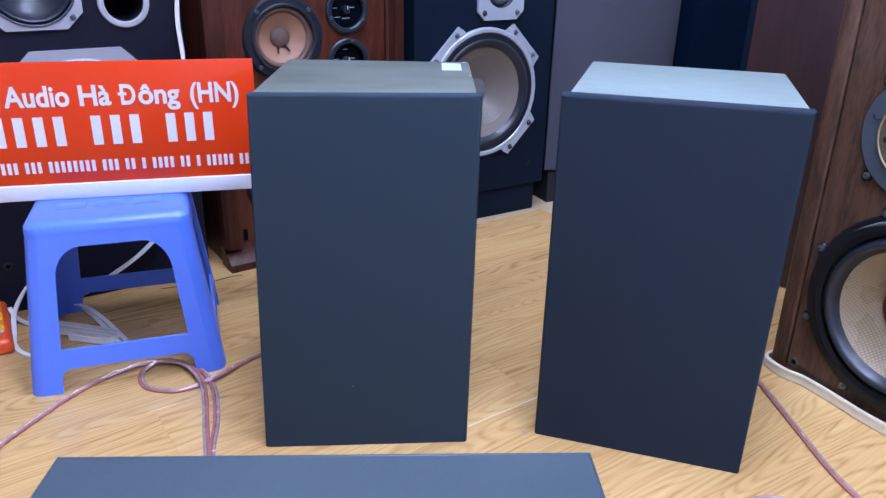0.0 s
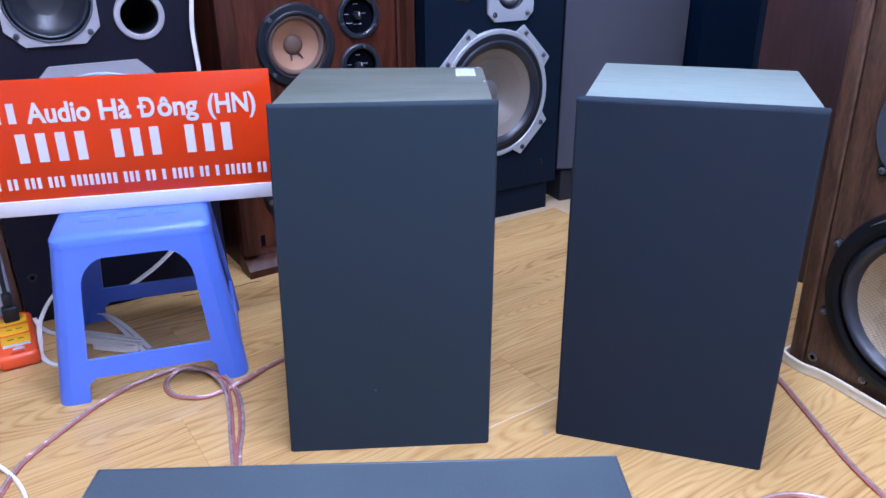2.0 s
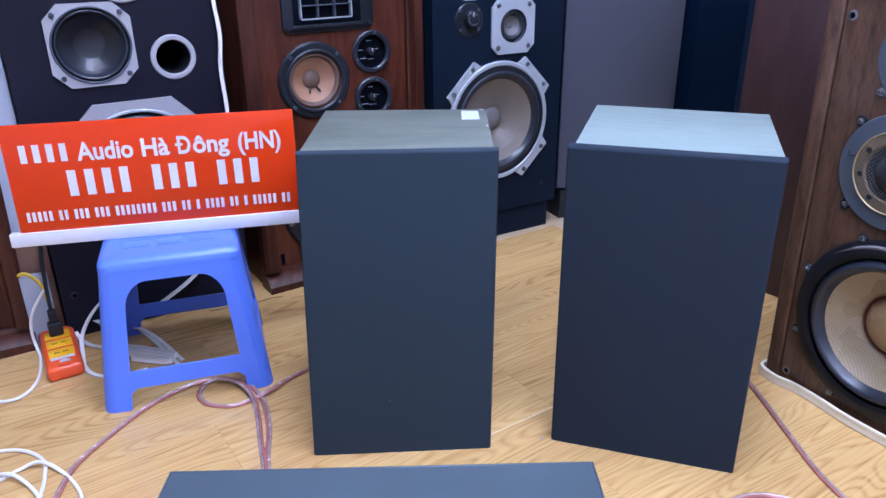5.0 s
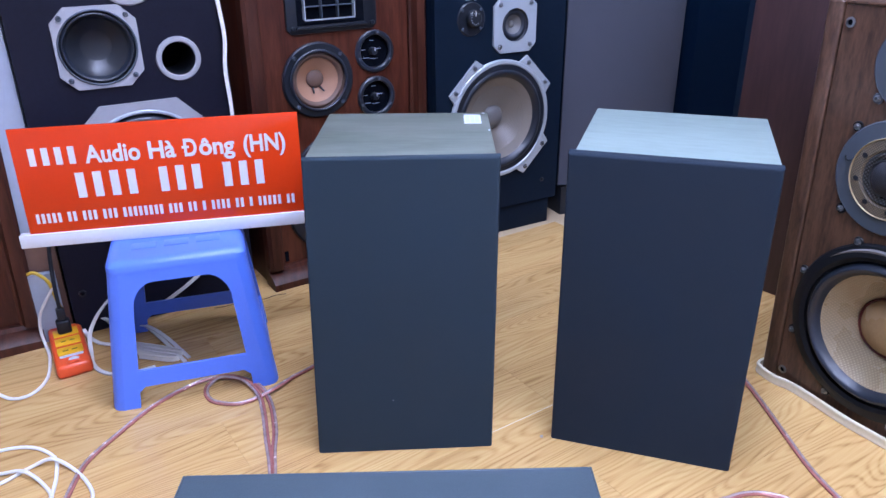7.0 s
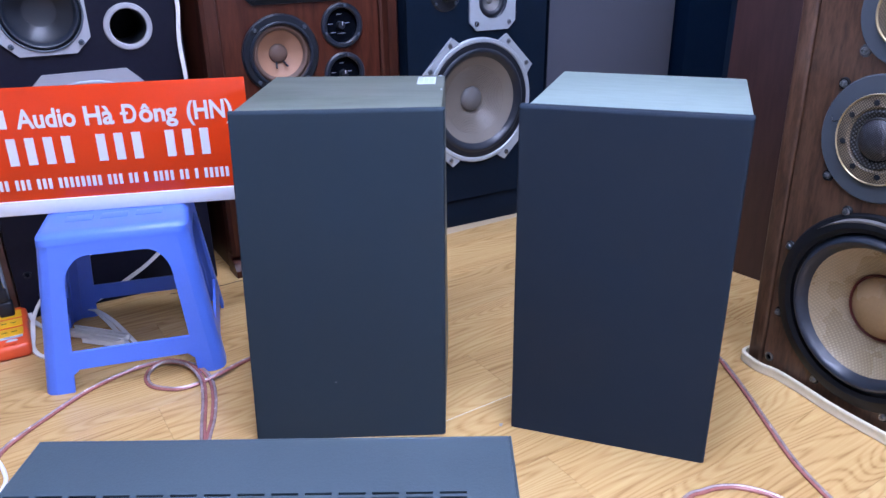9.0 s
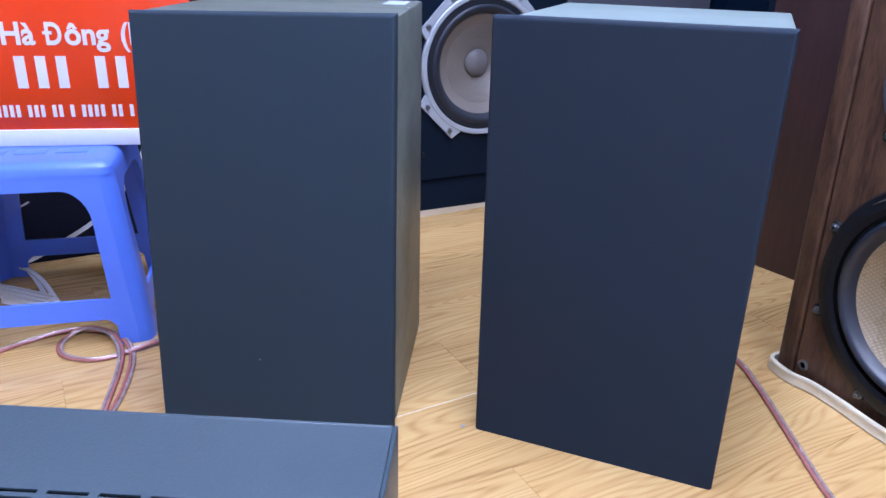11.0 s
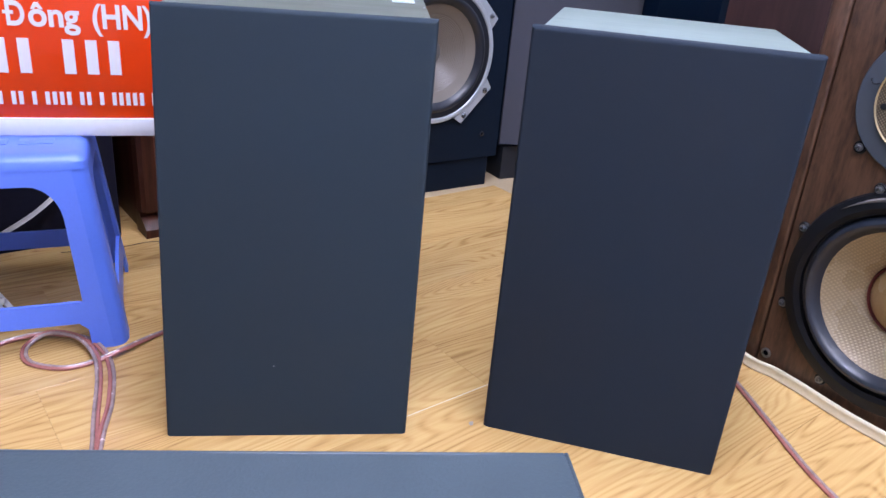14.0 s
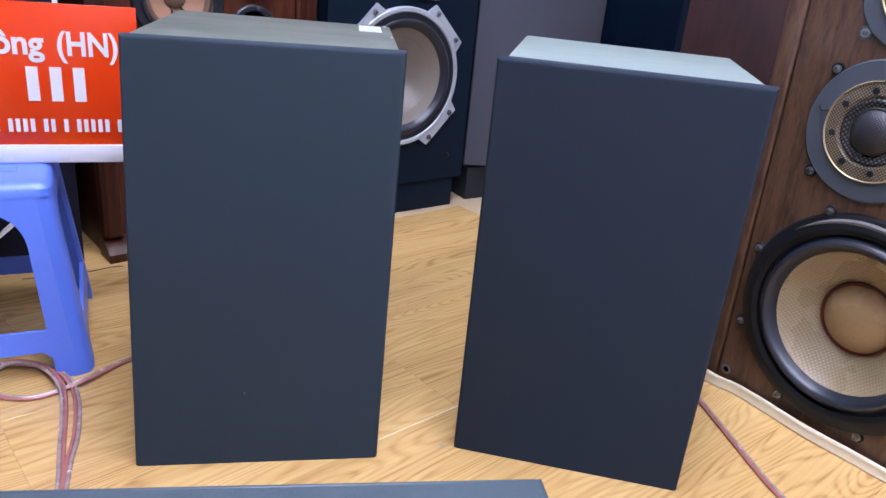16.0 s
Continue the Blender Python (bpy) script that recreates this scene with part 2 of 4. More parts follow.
def lint(m, scale=11.0, size=0.02, colour=(0.16, 0.17, 0.2)):
    """Scatters sparse specks of lint over a cloth."""
    nt = m.node_tree
    b = nt.nodes["Principled BSDF"]
    old = b.inputs["Base Color"].links[0].from_socket
    tc, vo = nt.nodes.new("ShaderNodeTexCoord"), nt.nodes.new("ShaderNodeTexVoronoi")
    vo.inputs["Scale"].default_value = scale
    nt.links.new(tc.outputs["Object"], vo.inputs["Vector"])
    near, some, both = (nt.nodes.new("ShaderNodeMath") for _ in range(3))
    near.operation, near.inputs[1].default_value = "LESS_THAN", size
    some.operation, some.inputs[1].default_value = "GREATER_THAN", 0.45
    both.operation = "MULTIPLY"
    sep = nt.nodes.new("ShaderNodeSeparateColor")
    nt.links.new(vo.outputs["Color"], sep.inputs[0])
    nt.links.new(vo.outputs["Distance"], near.inputs[0])
    nt.links.new(sep.outputs[0], some.inputs[0])
    nt.links.new(near.outputs[0], both.inputs[0])
    nt.links.new(some.outputs[0], both.inputs[1])
    mix = nt.nodes.new("ShaderNodeMix")
    mix.data_type = "RGBA"
    nt.links.new(both.outputs[0], mix.inputs["Factor"])
    nt.links.new(old, mix.inputs["A"])
    mix.inputs["B"].default_value = (*colour, 1)
    nt.links.new(mix.outputs["Result"], b.inputs["Base Color"])


def woven(m, pitch=0.0042, depth=0.45):
    """Lays a fine two-way weave over a material, in colour and relief."""
    nt = m.node_tree
    b = nt.nodes["Principled BSDF"]
    old = b.inputs["Base Color"].links[0].from_socket
    tc, mp = nt.nodes.new("ShaderNodeTexCoord"), nt.nodes.new("ShaderNodeMapping")
    mp.inputs["Rotation"].default_value = (0, radians(45), 0)
    nt.links.new(tc.outputs["Object"], mp.inputs["Vector"])
    ws = []
    for axis in ("X", "Z"):
        w = nt.nodes.new("ShaderNodeTexWave")
        w.bands_direction = axis
        w.inputs["Scale"].default_value = 0.314 / pitch
        nt.links.new(mp.outputs[0], w.inputs["Vector"])
        ws.append(w)
    mul = nt.nodes.new("ShaderNodeMath")
    mul.operation = "MULTIPLY"
    nt.links.new(ws[0].outputs["Fac"], mul.inputs[0])
    nt.links.new(ws[1].outputs["Fac"], mul.inputs[1])
    rng = nt.nodes.new("ShaderNodeMapRange")
    rng.inputs["To Min"].default_value, rng.inputs["To Max"].default_value = 1 - depth, 1 + depth * 0.35
    nt.links.new(mul.outputs[0], rng.inputs["Value"])
    mix = nt.nodes.new("ShaderNodeMix")
    mix.data_type, mix.blend_type = "RGBA", "MULTIPLY"
    mix.inputs["Factor"].default_value = 1.0
    nt.links.new(old, mix.inputs["A"])
    nt.links.new(rng.outputs["Result"], mix.inputs["B"])
    nt.links.new(mix.outputs["Result"], b.inputs["Base Color"])
    bp = nt.nodes.new("ShaderNodeBump")
    bp.inputs["Strength"].default_value, bp.inputs["Distance"].default_value = 0.4, 0.001
    nt.links.new(mul.outputs[0], bp.inputs["Height"])
    nt.links.new(bp.outputs["Normal"], b.inputs["Normal"])


lint(GRILLE, 14.0, 0.02)
lint(GRILLE_B, 11.0, 0.018)
woven(WEAVE, 0.0046, 0.22)
woven(MESH, 0.0036, 0.75)
woven(DOME, 0.003, 0.75)
woven(LACE, 0.005, 0.95)


# ---------------------------------------------------------------- mesh helpers
def finish(name, bm, material, smooth=True):
    me = bpy.data.meshes.new(name)
    bmesh.ops.recalc_face_normals(bm, faces=bm.faces)
    bm.to_mesh(me)
    bm.free()
    for m in material if isinstance(material, (list, tuple)) else (material,):
        me.materials.append(m)
    if smooth:
        me.polygons.foreach_set("use_smooth", [True] * len(me.polygons))
        me.set_sharp_from_angle(angle=radians(32))
    return me


def part(name, bm, material, parent, label=""):
    ob = new(name, finish(name, bm, material))
    ob.parent = parent
    if label:
        tagged(ob, label)
    return ob


def thing(name, m, label, category, group="", kind=""):
    ob = new(name)
    ob.empty_display_size = 0.05
    ob.matrix_basis = m
    return tagged(ob, label, category, group, kind)


def solid(name, bm, material, label, category, kind="", group="", m=None):
    ob = new(name, finish(name, bm, material))
    if m is not None:
        ob.matrix_basis = m
    return tagged(ob, label, category, group, kind)


def box(x0, x1, y0, y1, z0, z1, bevel=0.0, seg=2, bm=None):
    own = bmesh.new()
    v = [own.verts.new((x, y, z)) for x in (x0, x1) for y in (y0, y1) for z in (z0, z1)]
    for f in ((0, 1, 3, 2), (4, 6, 7, 5), (0, 4, 5, 1), (2, 3, 7, 6), (0, 2, 6, 4), (1, 5, 7, 3)):
        own.faces.new([v[i] for i in f])
    if bevel:
        bmesh.ops.bevel(own, geom=own.edges[:], offset=bevel, segments=seg, affect="EDGES", profile=0.5)
    return merge(bm, own)


def merge(bm, own):
    if bm is None:
        return own
    me = bpy.data.meshes.new("merge")
    own.to_mesh(me)
    own.free()
    bm.from_mesh(me)
    bpy.data.meshes.remove(me)
    return bm


def lathe(profile, u, z, seg=56, bm=None, close=False):
    """A surface turned about the local y axis through (u, z): profile rows are radius and y."""
    own = bmesh.new()
    rows = []
    for r, y in profile:
        if r < 1e-6:
            rows.append([own.verts.new((u, y, z))])
        else:
            rows.append([own.verts.new((u + r * math.cos(2 * math.pi * k / seg), y, z + r * math.sin(2 * math.pi * k / seg))) for k in range(seg)])
    if close:
        rows.append(rows[0])
    for a, b in zip(rows, rows[1:]):
        for k in range(seg):
            n = (k + 1) % seg
            q = [a[k % len(a)], a[n % len(a)], b[n % len(b)], b[k % len(b)]]
            q = list(dict.fromkeys(q))
            if len(q) > 2:
                own.faces.new(q)
    return merge(bm, own)


def prism(pts, y0, y1, bevel=0.0, bm=None):
    """A polygon in local x and z, extruded from y0 to y1; its front edges are bevelled."""
    own = bmesh.new()
    a = [own.verts.new((x, y0, z)) for x, z in pts]
    b = [own.verts.new((x, y1, z)) for x, z in pts]
    front = own.faces.new(a)
    own.faces.new(b[::-1])
    for i in range(len(pts)):
        j = (i + 1) % len(pts)
        own.faces.new((a[i], b[i], b[j], a[j]))
    if bevel:
        bmesh.ops.bevel(own, geom=list(front.edges), offset=bevel, segments=2, affect="EDGES", profile=0.5)
    return merge(bm, own)


def plate_with_hole(pts, u, z, r, y0, y1, seg=48, bm=None):
    """A flat polygon plate with a round hole about (u, z), from y0 (front) to y1."""
    own = bmesh.new()
    edges = []
    loops = [pts, [(u + r * math.cos(2 * math.pi * k / seg), z + r * math.sin(2 * math.pi * k / seg)) for k in range(seg)]]
    for loop in loops:
        v = [own.verts.new((x, y0, zz)) for x, zz in loop]
        edges += [own.edges.new((v[i], v[(i + 1) % len(v)])) for i in range(len(v))]
    bmesh.ops.triangle_fill(own, edges=edges, use_beauty=True)
    bmesh.ops.dissolve_limit(own, angle_limit=0.01, verts=own.verts[:], edges=own.edges[:])
    g = bmesh.ops.extrude_face_region(own, geom=own.faces[:])
    bmesh.ops.translate(own, verts=[e for e in g["geom"] if isinstance(e, bmesh.types.BMVert)], vec=(0, y1 - y0, 0))
    return merge(bm, own)


def board_with_holes(x0, x1, z0, z1, holes, y0, y1, seg=48, bm=None):
    """A front board with round holes (u, z, r) cut through."""
    own = bmesh.new()
    edges = []
    loops = [[(x0, z0), (x1, z0), (x1, z1), (x0, z1)]]
    for u, z, r in holes:
        r += 0.002
        loops.append([(u + r * math.cos(2 * math.pi * k / seg), z + r * math.sin(2 * math.pi * k / seg)) for k in range(seg)])
    for loop in loops:
        v = [own.verts.new((x, y0, zz)) for x, zz in loop]
        edges += [own.edges.new((v[i], v[(i + 1) % len(v)])) for i in range(len(v))]
    bmesh.ops.triangle_fill(own, edges=edges, use_beauty=True)
    g = bmesh.ops.extrude_face_region(own, geom=own.faces[:])
    bmesh.ops.translate(own, verts=[e for e in g["geom"] if isinstance(e, bmesh.types.BMVert)], vec=(0, y1 - y0, 0))
    return merge(bm, own)


def carcass(x0, x1, y0, y1, z0, z1, t=0.015, bevel=0.002):
    """The sides, top, bottom and back of a cabinet, open at the front."""
    bm = box(x0, x0 + t, y0, y1, z0, z1, bevel)
    box(x1 - t, x1, y0, y1, z0, z1, bevel, bm=bm)
    box(x0 + t, x1 - t, y0, y1, z0, z0 + t, bm=bm)
    box(x0 + t, x1 - t, y0, y1, z1 - t, z1, bm=bm)
    box(x0 + t, x1 - t, y1 - t, y1, z0 + t, z1 - t, bm=bm)
    return bm


def spline(pts, steps=10, closed=False):
    """Points along a smooth line through pts."""
    p = [Vector(q) for q in pts]
    out = []
    n = len(p)
    for i in range(n - 1):
        a, b, c, d = p[max(i - 1, 0)], p[i], p[i + 1], p[min(i + 2, n - 1)]
        for k in range(steps):
            t = k / steps
            out.append(0.5 * (2 * b + (c - a) * t + (2 * a - 5 * b + 4 * c - d) * t * t + (3 * b - a - 3 * c + d) * t ** 3))
    return out + [p[-1]]


def sweep(pts, section, steps=10, bm=None, up=(0, 0, 1)):
    """Draws a closed section (across, up) along a smooth line."""
    own = bmesh.new()
    line = spline(pts, steps)
    rows = []
    for i, q in enumerate(line):
        d = (line[min(i + 1, len(line) - 1)] - line[max(i - 1, 0)]).normalized()
        side = d.cross(Vector(up))
        side = side.normalized() if side.length > 1e-4 else Vector((1, 0, 0))
        top = side.cross(d)
        rows.append([own.verts.new(q + side * a + top * b) for a, b in section])
    n = len(section)
    for a, b in zip(rows, rows[1:]):
        for k in range(n):
            own.faces.new((a[k], a[(k + 1) % n], b[(k + 1) % n], b[k]))
    own.faces.new(rows[0])
    own.faces.new(rows[-1][::-1])
    return merge(bm, own)


def ring_section(r, seg=10, dx=0.0, dz=0.0):
    return [(dx + r * math.cos(2 * math.pi * k / seg), dz + r * math.sin(2 * math.pi * k / seg)) for k in range(seg)]


def octagon(u, z, hw, hh, c):
    return [(u - hw + c, z - hh), (u + hw - c, z - hh), (u + hw, z - hh + c), (u + hw, z + hh - c), (u + hw - c, z + hh), (u - hw + c, z + hh), (u - hw, z + hh - c), (u - hw, z - hh + c)]


def screw(parent, u, z, y, r=0.005, label="", metal=None):
    """A hexagon-socket screw with its washer, its head towards -y."""
    bm = lathe([(0.0, y - 0.002), (r * 0.45, y - 0.002), (r * 0.5, y - 0.006), (r * 0.85, y - 0.006), (r, y - 0.004), (r, y - 0.001), (r * 1.5, y - 0.001), (r * 1.5, y + 0.001)], u, z, 12)
    return part("screw", bm, metal or STEEL, parent, label)


# ---------------------------------------------------------------- the room
PLANK = 36.1  # the planks' direction and the room's, in degrees
ROOM = pose(0, 0, 0, 0, 0, PLANK)


def slab(name, label, category, material, *b):
    return solid(name, box(*b), material, label, category, "structure", m=ROOM)


S0, S1, T0, T1, TOP = -2.3, 2.75, -2.0, 2.2, 2.6
slab("ground_slab", "cream floor tiles under the laminate boards", "floor", TILE, S0, S1, T0, T1, -0.1, -0.006)
slab("wall_north", "white painted wall behind the loudspeakers", "wall", WALL, S0 - 0.1, S1 + 0.1, T1, T1 + 0.1, -0.1, TOP)
slab("wall_south", "white painted wall", "wall", WALL, S0 - 0.1, S1 + 0.1, T0 - 0.1, T0, -0.1, TOP)
slab("wall_east", "white painted wall", "wall", WALL, S1, S1 + 0.1, T0, T1, -0.1, TOP)
slab("wall_west", "white painted wall", "wall", WALL, S0 - 0.1, S0, T0, T1, -0.1, TOP)
slab("ceiling", "white painted ceiling", "ceiling", CEIL, S0 - 0.1, S1 + 0.1, T0 - 0.1, T1 + 0.1, TOP, TOP + 0.1)


def ceiling_light(s, t, w=0.6, d=0.6):
    lamp = thing("ceiling_light", ROOM @ pose(s, t, TOP), "square white led ceiling panel, switched on", "lamp", "ceiling panels")
    f = 0.02
    bm = box(-w / 2, w / 2, -d / 2, -d / 2 + f, -0.03, 0)
    for b in ((-w / 2, w / 2, d / 2 - f, d / 2), (-w / 2, -w / 2 + f, -d / 2 + f, d / 2 - f), (w / 2 - f, w / 2, -d / 2 + f, d / 2 - f)):
        box(*b, -0.03, 0, bm=bm)
    part("frame", bm, RAIL, lamp)
    part("diffuser", box(-w / 2 + f, w / 2 - f, -d / 2 + f, d / 2 - f, -0.02, -0.01), LIT, lamp, "glowing white diffuser")


for s, t in ((1.15, -0.35), (0.3, 0.4), (1.05, 0.85), (0.2, -1.25)):
    ceiling_light(s, t)


# ---------------------------------------------------------------- the pair in front
def covered_speaker(m, veneer, cloth, label, size, foot, head, thick):
    """A box loudspeaker with its cloth grille on. foot and head: the grille's lower and upper front corners
    (across, out, the head's with its height); the panel hangs loose, further out at its foot than at its head."""
    width, depth, height = size
    sp = thing("bookshelf_speaker", m, label, "loudspeaker", "pair of covered loudspeakers")
    part("cabinet", box(-width / 2, width / 2, 0, depth, 0, height, 0.003), veneer, sp)
    bm = bmesh.new()
    (a, ya), (b, yb), (c, yc, zc), (d, yd, zd) = *foot, *head
    back = lambda y: min(y + thick, -0.001)
    v = [bm.verts.new(p) for p in ((a, ya, 0), (b, yb, 0), (d, yd, zd), (c, yc, zc), (a, back(ya), 0), (b, back(yb), 0), (d, back(yd), zd), (c, back(yc), zc))]
    for f in ((0, 1, 2, 3), (7, 6, 5, 4), (0, 4, 5, 1), (1, 5, 6, 2), (2, 6, 7, 3), (3, 7, 4, 0)):
        bm.faces.new([v[i] for i in f])
    front = [e for e in bm.edges if all(q in v[:4] for q in e.verts) and not all(q in v[:2] for q in e.verts)]
    bmesh.ops.bevel(bm, geom=front, offset=0.006, segments=4, affect="EDGES", profile=0.5)
    part("grille", bm, cloth, sp, "dark cloth-covered grille panel")
    return sp


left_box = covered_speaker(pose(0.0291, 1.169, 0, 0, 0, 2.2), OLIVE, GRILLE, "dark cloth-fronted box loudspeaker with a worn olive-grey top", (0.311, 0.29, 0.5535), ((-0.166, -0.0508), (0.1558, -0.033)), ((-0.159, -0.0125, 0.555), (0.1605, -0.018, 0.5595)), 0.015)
# this cabinet's veneer carries the top's reflected sheen as colour
covered_speaker(pose(0.4607, 1.1517, 0, 0, 0, -15.4), PALE, GRILLE_B, "dark cloth-fronted box loudspeaker, the pale sheen on its worn top painted in", (0.315, 0.31, 0.556), ((-0.162, -0.0263), (0.158, -0.0267)), ((-0.164, -0.023, 0.5605), (0.157, -0.022, 0.562)), 0.022)

sticker = thing("paper_label", left_box.matrix_basis @ pose(0.124, 0.238, 0.5535), "small white printed paper label on the cabinet top", "label")
part("paper", box(-0.016, 0.016, -0.032, 0.032, 0, 0.0006), LABEL, sticker)
for i in range(3):
    part("print_bar", box(-0.013 + 0.009 * i, -0.006 + 0.009 * i, -0.026, 0.022, 0.0006, 0.0009), PRINT, sticker)


# chipped veneer at the cabinet's rear corner
for x, y, w, d in ((0.147, 0.283, 0.007, 0.005), (0.1515, 0.158, 0.0028, 0.011)):
    part("chip", prism([(x - w / 2, 0), (x + w / 2, 0), (x + w * 0.3, 0.0007), (x - w * 0.4, 0.0006)], y - d / 2, y + d / 2), LABEL, left_box, "pale chipped edge").location = (0, 0, 0.5533)


# ---------------------------------------------------------------- blue stool
def stool(m):
    st = thing("plastic_stool", m, "blue moulded plastic stool with open arched sides", "stool")
    H, WB, WT, DB, DT, C = 0.31, 0.166, 0.132, 0.163, 0.13, 0.022

    def half(z):
        k = z / 0.29
        return WB + (WT - WB) * k, DB + (DT - DB) * k

    def side(turned):
        """One wall with its arch and the gap under its rail."""
        bm = bmesh.new()

        def place(a, z):
            w, d = half(z)
            run, out = (w, d) if not turned else (d, w)
            return (a * (run - C) / (half(0)[0] - C if not turned else half(0)[1] - C), -out, z)

        ext = (WB if not turned else DB) - C
        leg = ext - 0.031
        loops = [[(-ext, 0), (-leg, 0), (-leg, 0.034), (-leg + 0.012, 0.045), (leg - 0.012, 0.045), (leg, 0.034), (leg, 0), (ext, 0), (ext, 0.289), (-ext, 0.289)]]
        hi, r = 0.264, 0.05
        arch = [(-leg, 0.08), (leg, 0.08)]
        arch += [(leg - r + r * math.cos(a), hi - r + r * math.sin(a)) for a in np.linspace(0, math.pi / 2, 8)]
        arch += [(-leg + r + r * math.cos(a), hi - r + r * math.sin(a)) for a in np.linspace(math.pi / 2, math.pi, 8)]
        loops.append(arch)
        edges = []
        for loop in loops:
            v = [bm.verts.new((a, 0, z)) for a, z in loop]
            edges += [bm.edges.new((v[i], v[(i + 1) % len(v)])) for i in range(len(v))]
        bmesh.ops.triangle_fill(bm, edges=edges, use_beauty=True)
        for q in bm.verts:
            q.co = place(q.co.x, q.co.z)
        g = bmesh.ops.extrude_face_region(bm, geom=bm.faces[:])
        bmesh.ops.translate(bm, verts=[e for e in g["geom"] if isinstance(e, bmesh.types.BMVert)], vec=(0, 0.006, 0))
        return bm

    for k in range(4):
        bm = side(k % 2 == 1)
        bmesh.ops.rotate(bm, verts=bm.verts, matrix=Matrix.Rotation(k * math.pi / 2, 3, "Z"))
        part("side_panel", bm, BLUE, st)
    for sx in (-1, 1):
        for sy in (-1, 1):
            bm = bmesh.new()
            rows = []
            for z, flare in ((0, 0), (0.07, 0), (0.145, 0), (0.22, 0), (0.289, 0)):
                w, d = half(z)
                w, d = w + flare, d + flare
                ring = [(w - C, d), (w - C * 0.45, d - C * 0.18), (w - C * 0.18, d - C * 0.45), (w, d - C), (w - 0.007, d - C), (w - C, d - 0.007)]
                rows.append([bm.verts.new((sx * x, sy * y, z)) for x, y in ring])
            for a, b in zip(rows, rows[1:]):
                for i in range(6):
                    bm.faces.new((a[i], a[(i + 1) % 6], b[(i + 1) % 6], b[i]))
            bm.faces.new(rows[0])
            bm.faces.new(rows[-1])
            part("leg", bm, BLUE, st)
    bm = bmesh.new()
    rows = []
    for z, grow in ((0.287, 0.001), (0.299, 0.0), (0.305, -0.004), (0.3085, -0.010), (H, -0.017)):
        w, d, c = WT + grow, DT + grow, C
        ring = [(w - c, d), (w - c * 0.4, d - c * 0.15), (w - c * 0.15, d - c * 0.4), (w, d - c), (w, -d + c), (w - c * 0.15, -d + c * 0.4), (w - c * 0.4, -d + c * 0.15), (w - c, -d)]
        ring += [(-x, y) for x, y in ring[::-1]]
        rows.append([bm.verts.new((x, y, z)) for x, y in ring])
    for a, b in zip(rows, rows[1:]):
        for i in range(16):
            bm.faces.new((a[i], a[(i + 1) % 16], b[(i + 1) % 16], b[i]))
    bm.faces.new(rows[0])
    bm.faces.new(rows[-1])
    seat = part("seat", bm, BLUE, st)
    for i in range(3):
        for j in range(3):
            x, y = -0.062 + 0.062 * i, -0.055 + 0.055 * j
            part("raised_rib", box(x - 0.024, x + 0.024, y - 0.016, y + 0.016, H - 0.001, H + 0.0012, 0.001), BLUE, seat)
    return st


stool(pose(-0.472, 1.430, 0, 0, 0, 19.8) @ Matrix.Scale(0.995, 4))


# ---------------------------------------------------------------- red sign on the stool
def lettering(body, x0, x1, z0, z1, parent, label, bold=0.027):
    """Real letters of the built-in font, fitted into a box of the sign's face."""
    cu = bpy.data.curves.new("letters", "FONT")
    cu.body, cu.extrude = body, 0.0
    cu.offset = bold
    tmp = bpy.data.objects.new("letters", cu)
    scene.collection.objects.link(tmp)
    dg = bpy.context.evaluated_depsgraph_get()
    me = bpy.data.meshes.new_from_object(tmp.evaluated_get(dg))
    bpy.data.objects.remove(tmp)
    co = np.empty(len(me.vertices) * 3)
    me.vertices.foreach_get("co", co)
    co = co.reshape(-1, 3)
    cap = 0.729
    sx = (x1 - x0) / (co[:, 0].max() - co[:, 0].min())
    sz = (z1 - z0) / cap
    out = np.stack([x0 + (co[:, 0] - co[:, 0].min()) * sx, np.full(len(co), -0.0072), z0 + co[:, 1] * sz], 1)
    me.vertices.foreach_set("co", out.ravel())
    me.materials.clear()
    me.materials.append(WHITE)
    ob = new("lettering", me)
    ob.parent = parent
    return tagged(ob, label)


sign = thing("shop_sign", pose(-0.7086, 1.3553, 0.3085, -2.1, 0, 15.2) @ Matrix.Scale(0.979, 4), "glossy red shop sign with white lettering on a white rail", "sign")
part("panel", box(-0.024, 0.527, -0.006, 0, 0.026, 0.243, 0.001), RED, sign, "glossy red panel")
bm = box(-0.045, 0.532, -0.012, 0.01, 0.0, 0.028, 0.002)
part("rail", bm, RAIL, sign, "white plastic rail along the foot")
lettering("Audio", 0.107, 0.211, 0.168, 0.204, sign, "white word Audio")
lettering("H\u00e0", 0.227, 0.279, 0.168, 0.204, sign, "white word H\u00e0")
lettering("D", 0.2955, 0.3205, 0.168, 0.204, sign, "white letter \u0110")
part("letter_stroke", box(0.2915, 0.3055, -0.0074, -0.0066, 0.1835, 0.1885), WHITE, sign)
lettering("\u00f4ng", 0.325, 0.395, 0.168, 0.204, sign, "white letters \u00f4ng")
lettering("(HN)", 0.413, 0.4975, 0.168, 0.204, sign, "white letters HN in brackets")


def bars(x0, x1, z0, z1, counts, name, gap=0.25, space=1.0):
    """Plain bars in the place of writing: one a character, in words of the given lengths."""
    total = sum(counts) + space * (len(counts) - 1)
    step = (x1 - x0) / total
    x = x0
    for n in counts:
        for _ in range(n):
            part(name, box(x + step * gap / 2, x + step * (1 - gap / 2), -0.0072, -0.0062, z0, z1), WHITE, sign)
            x += step
        x += space * step


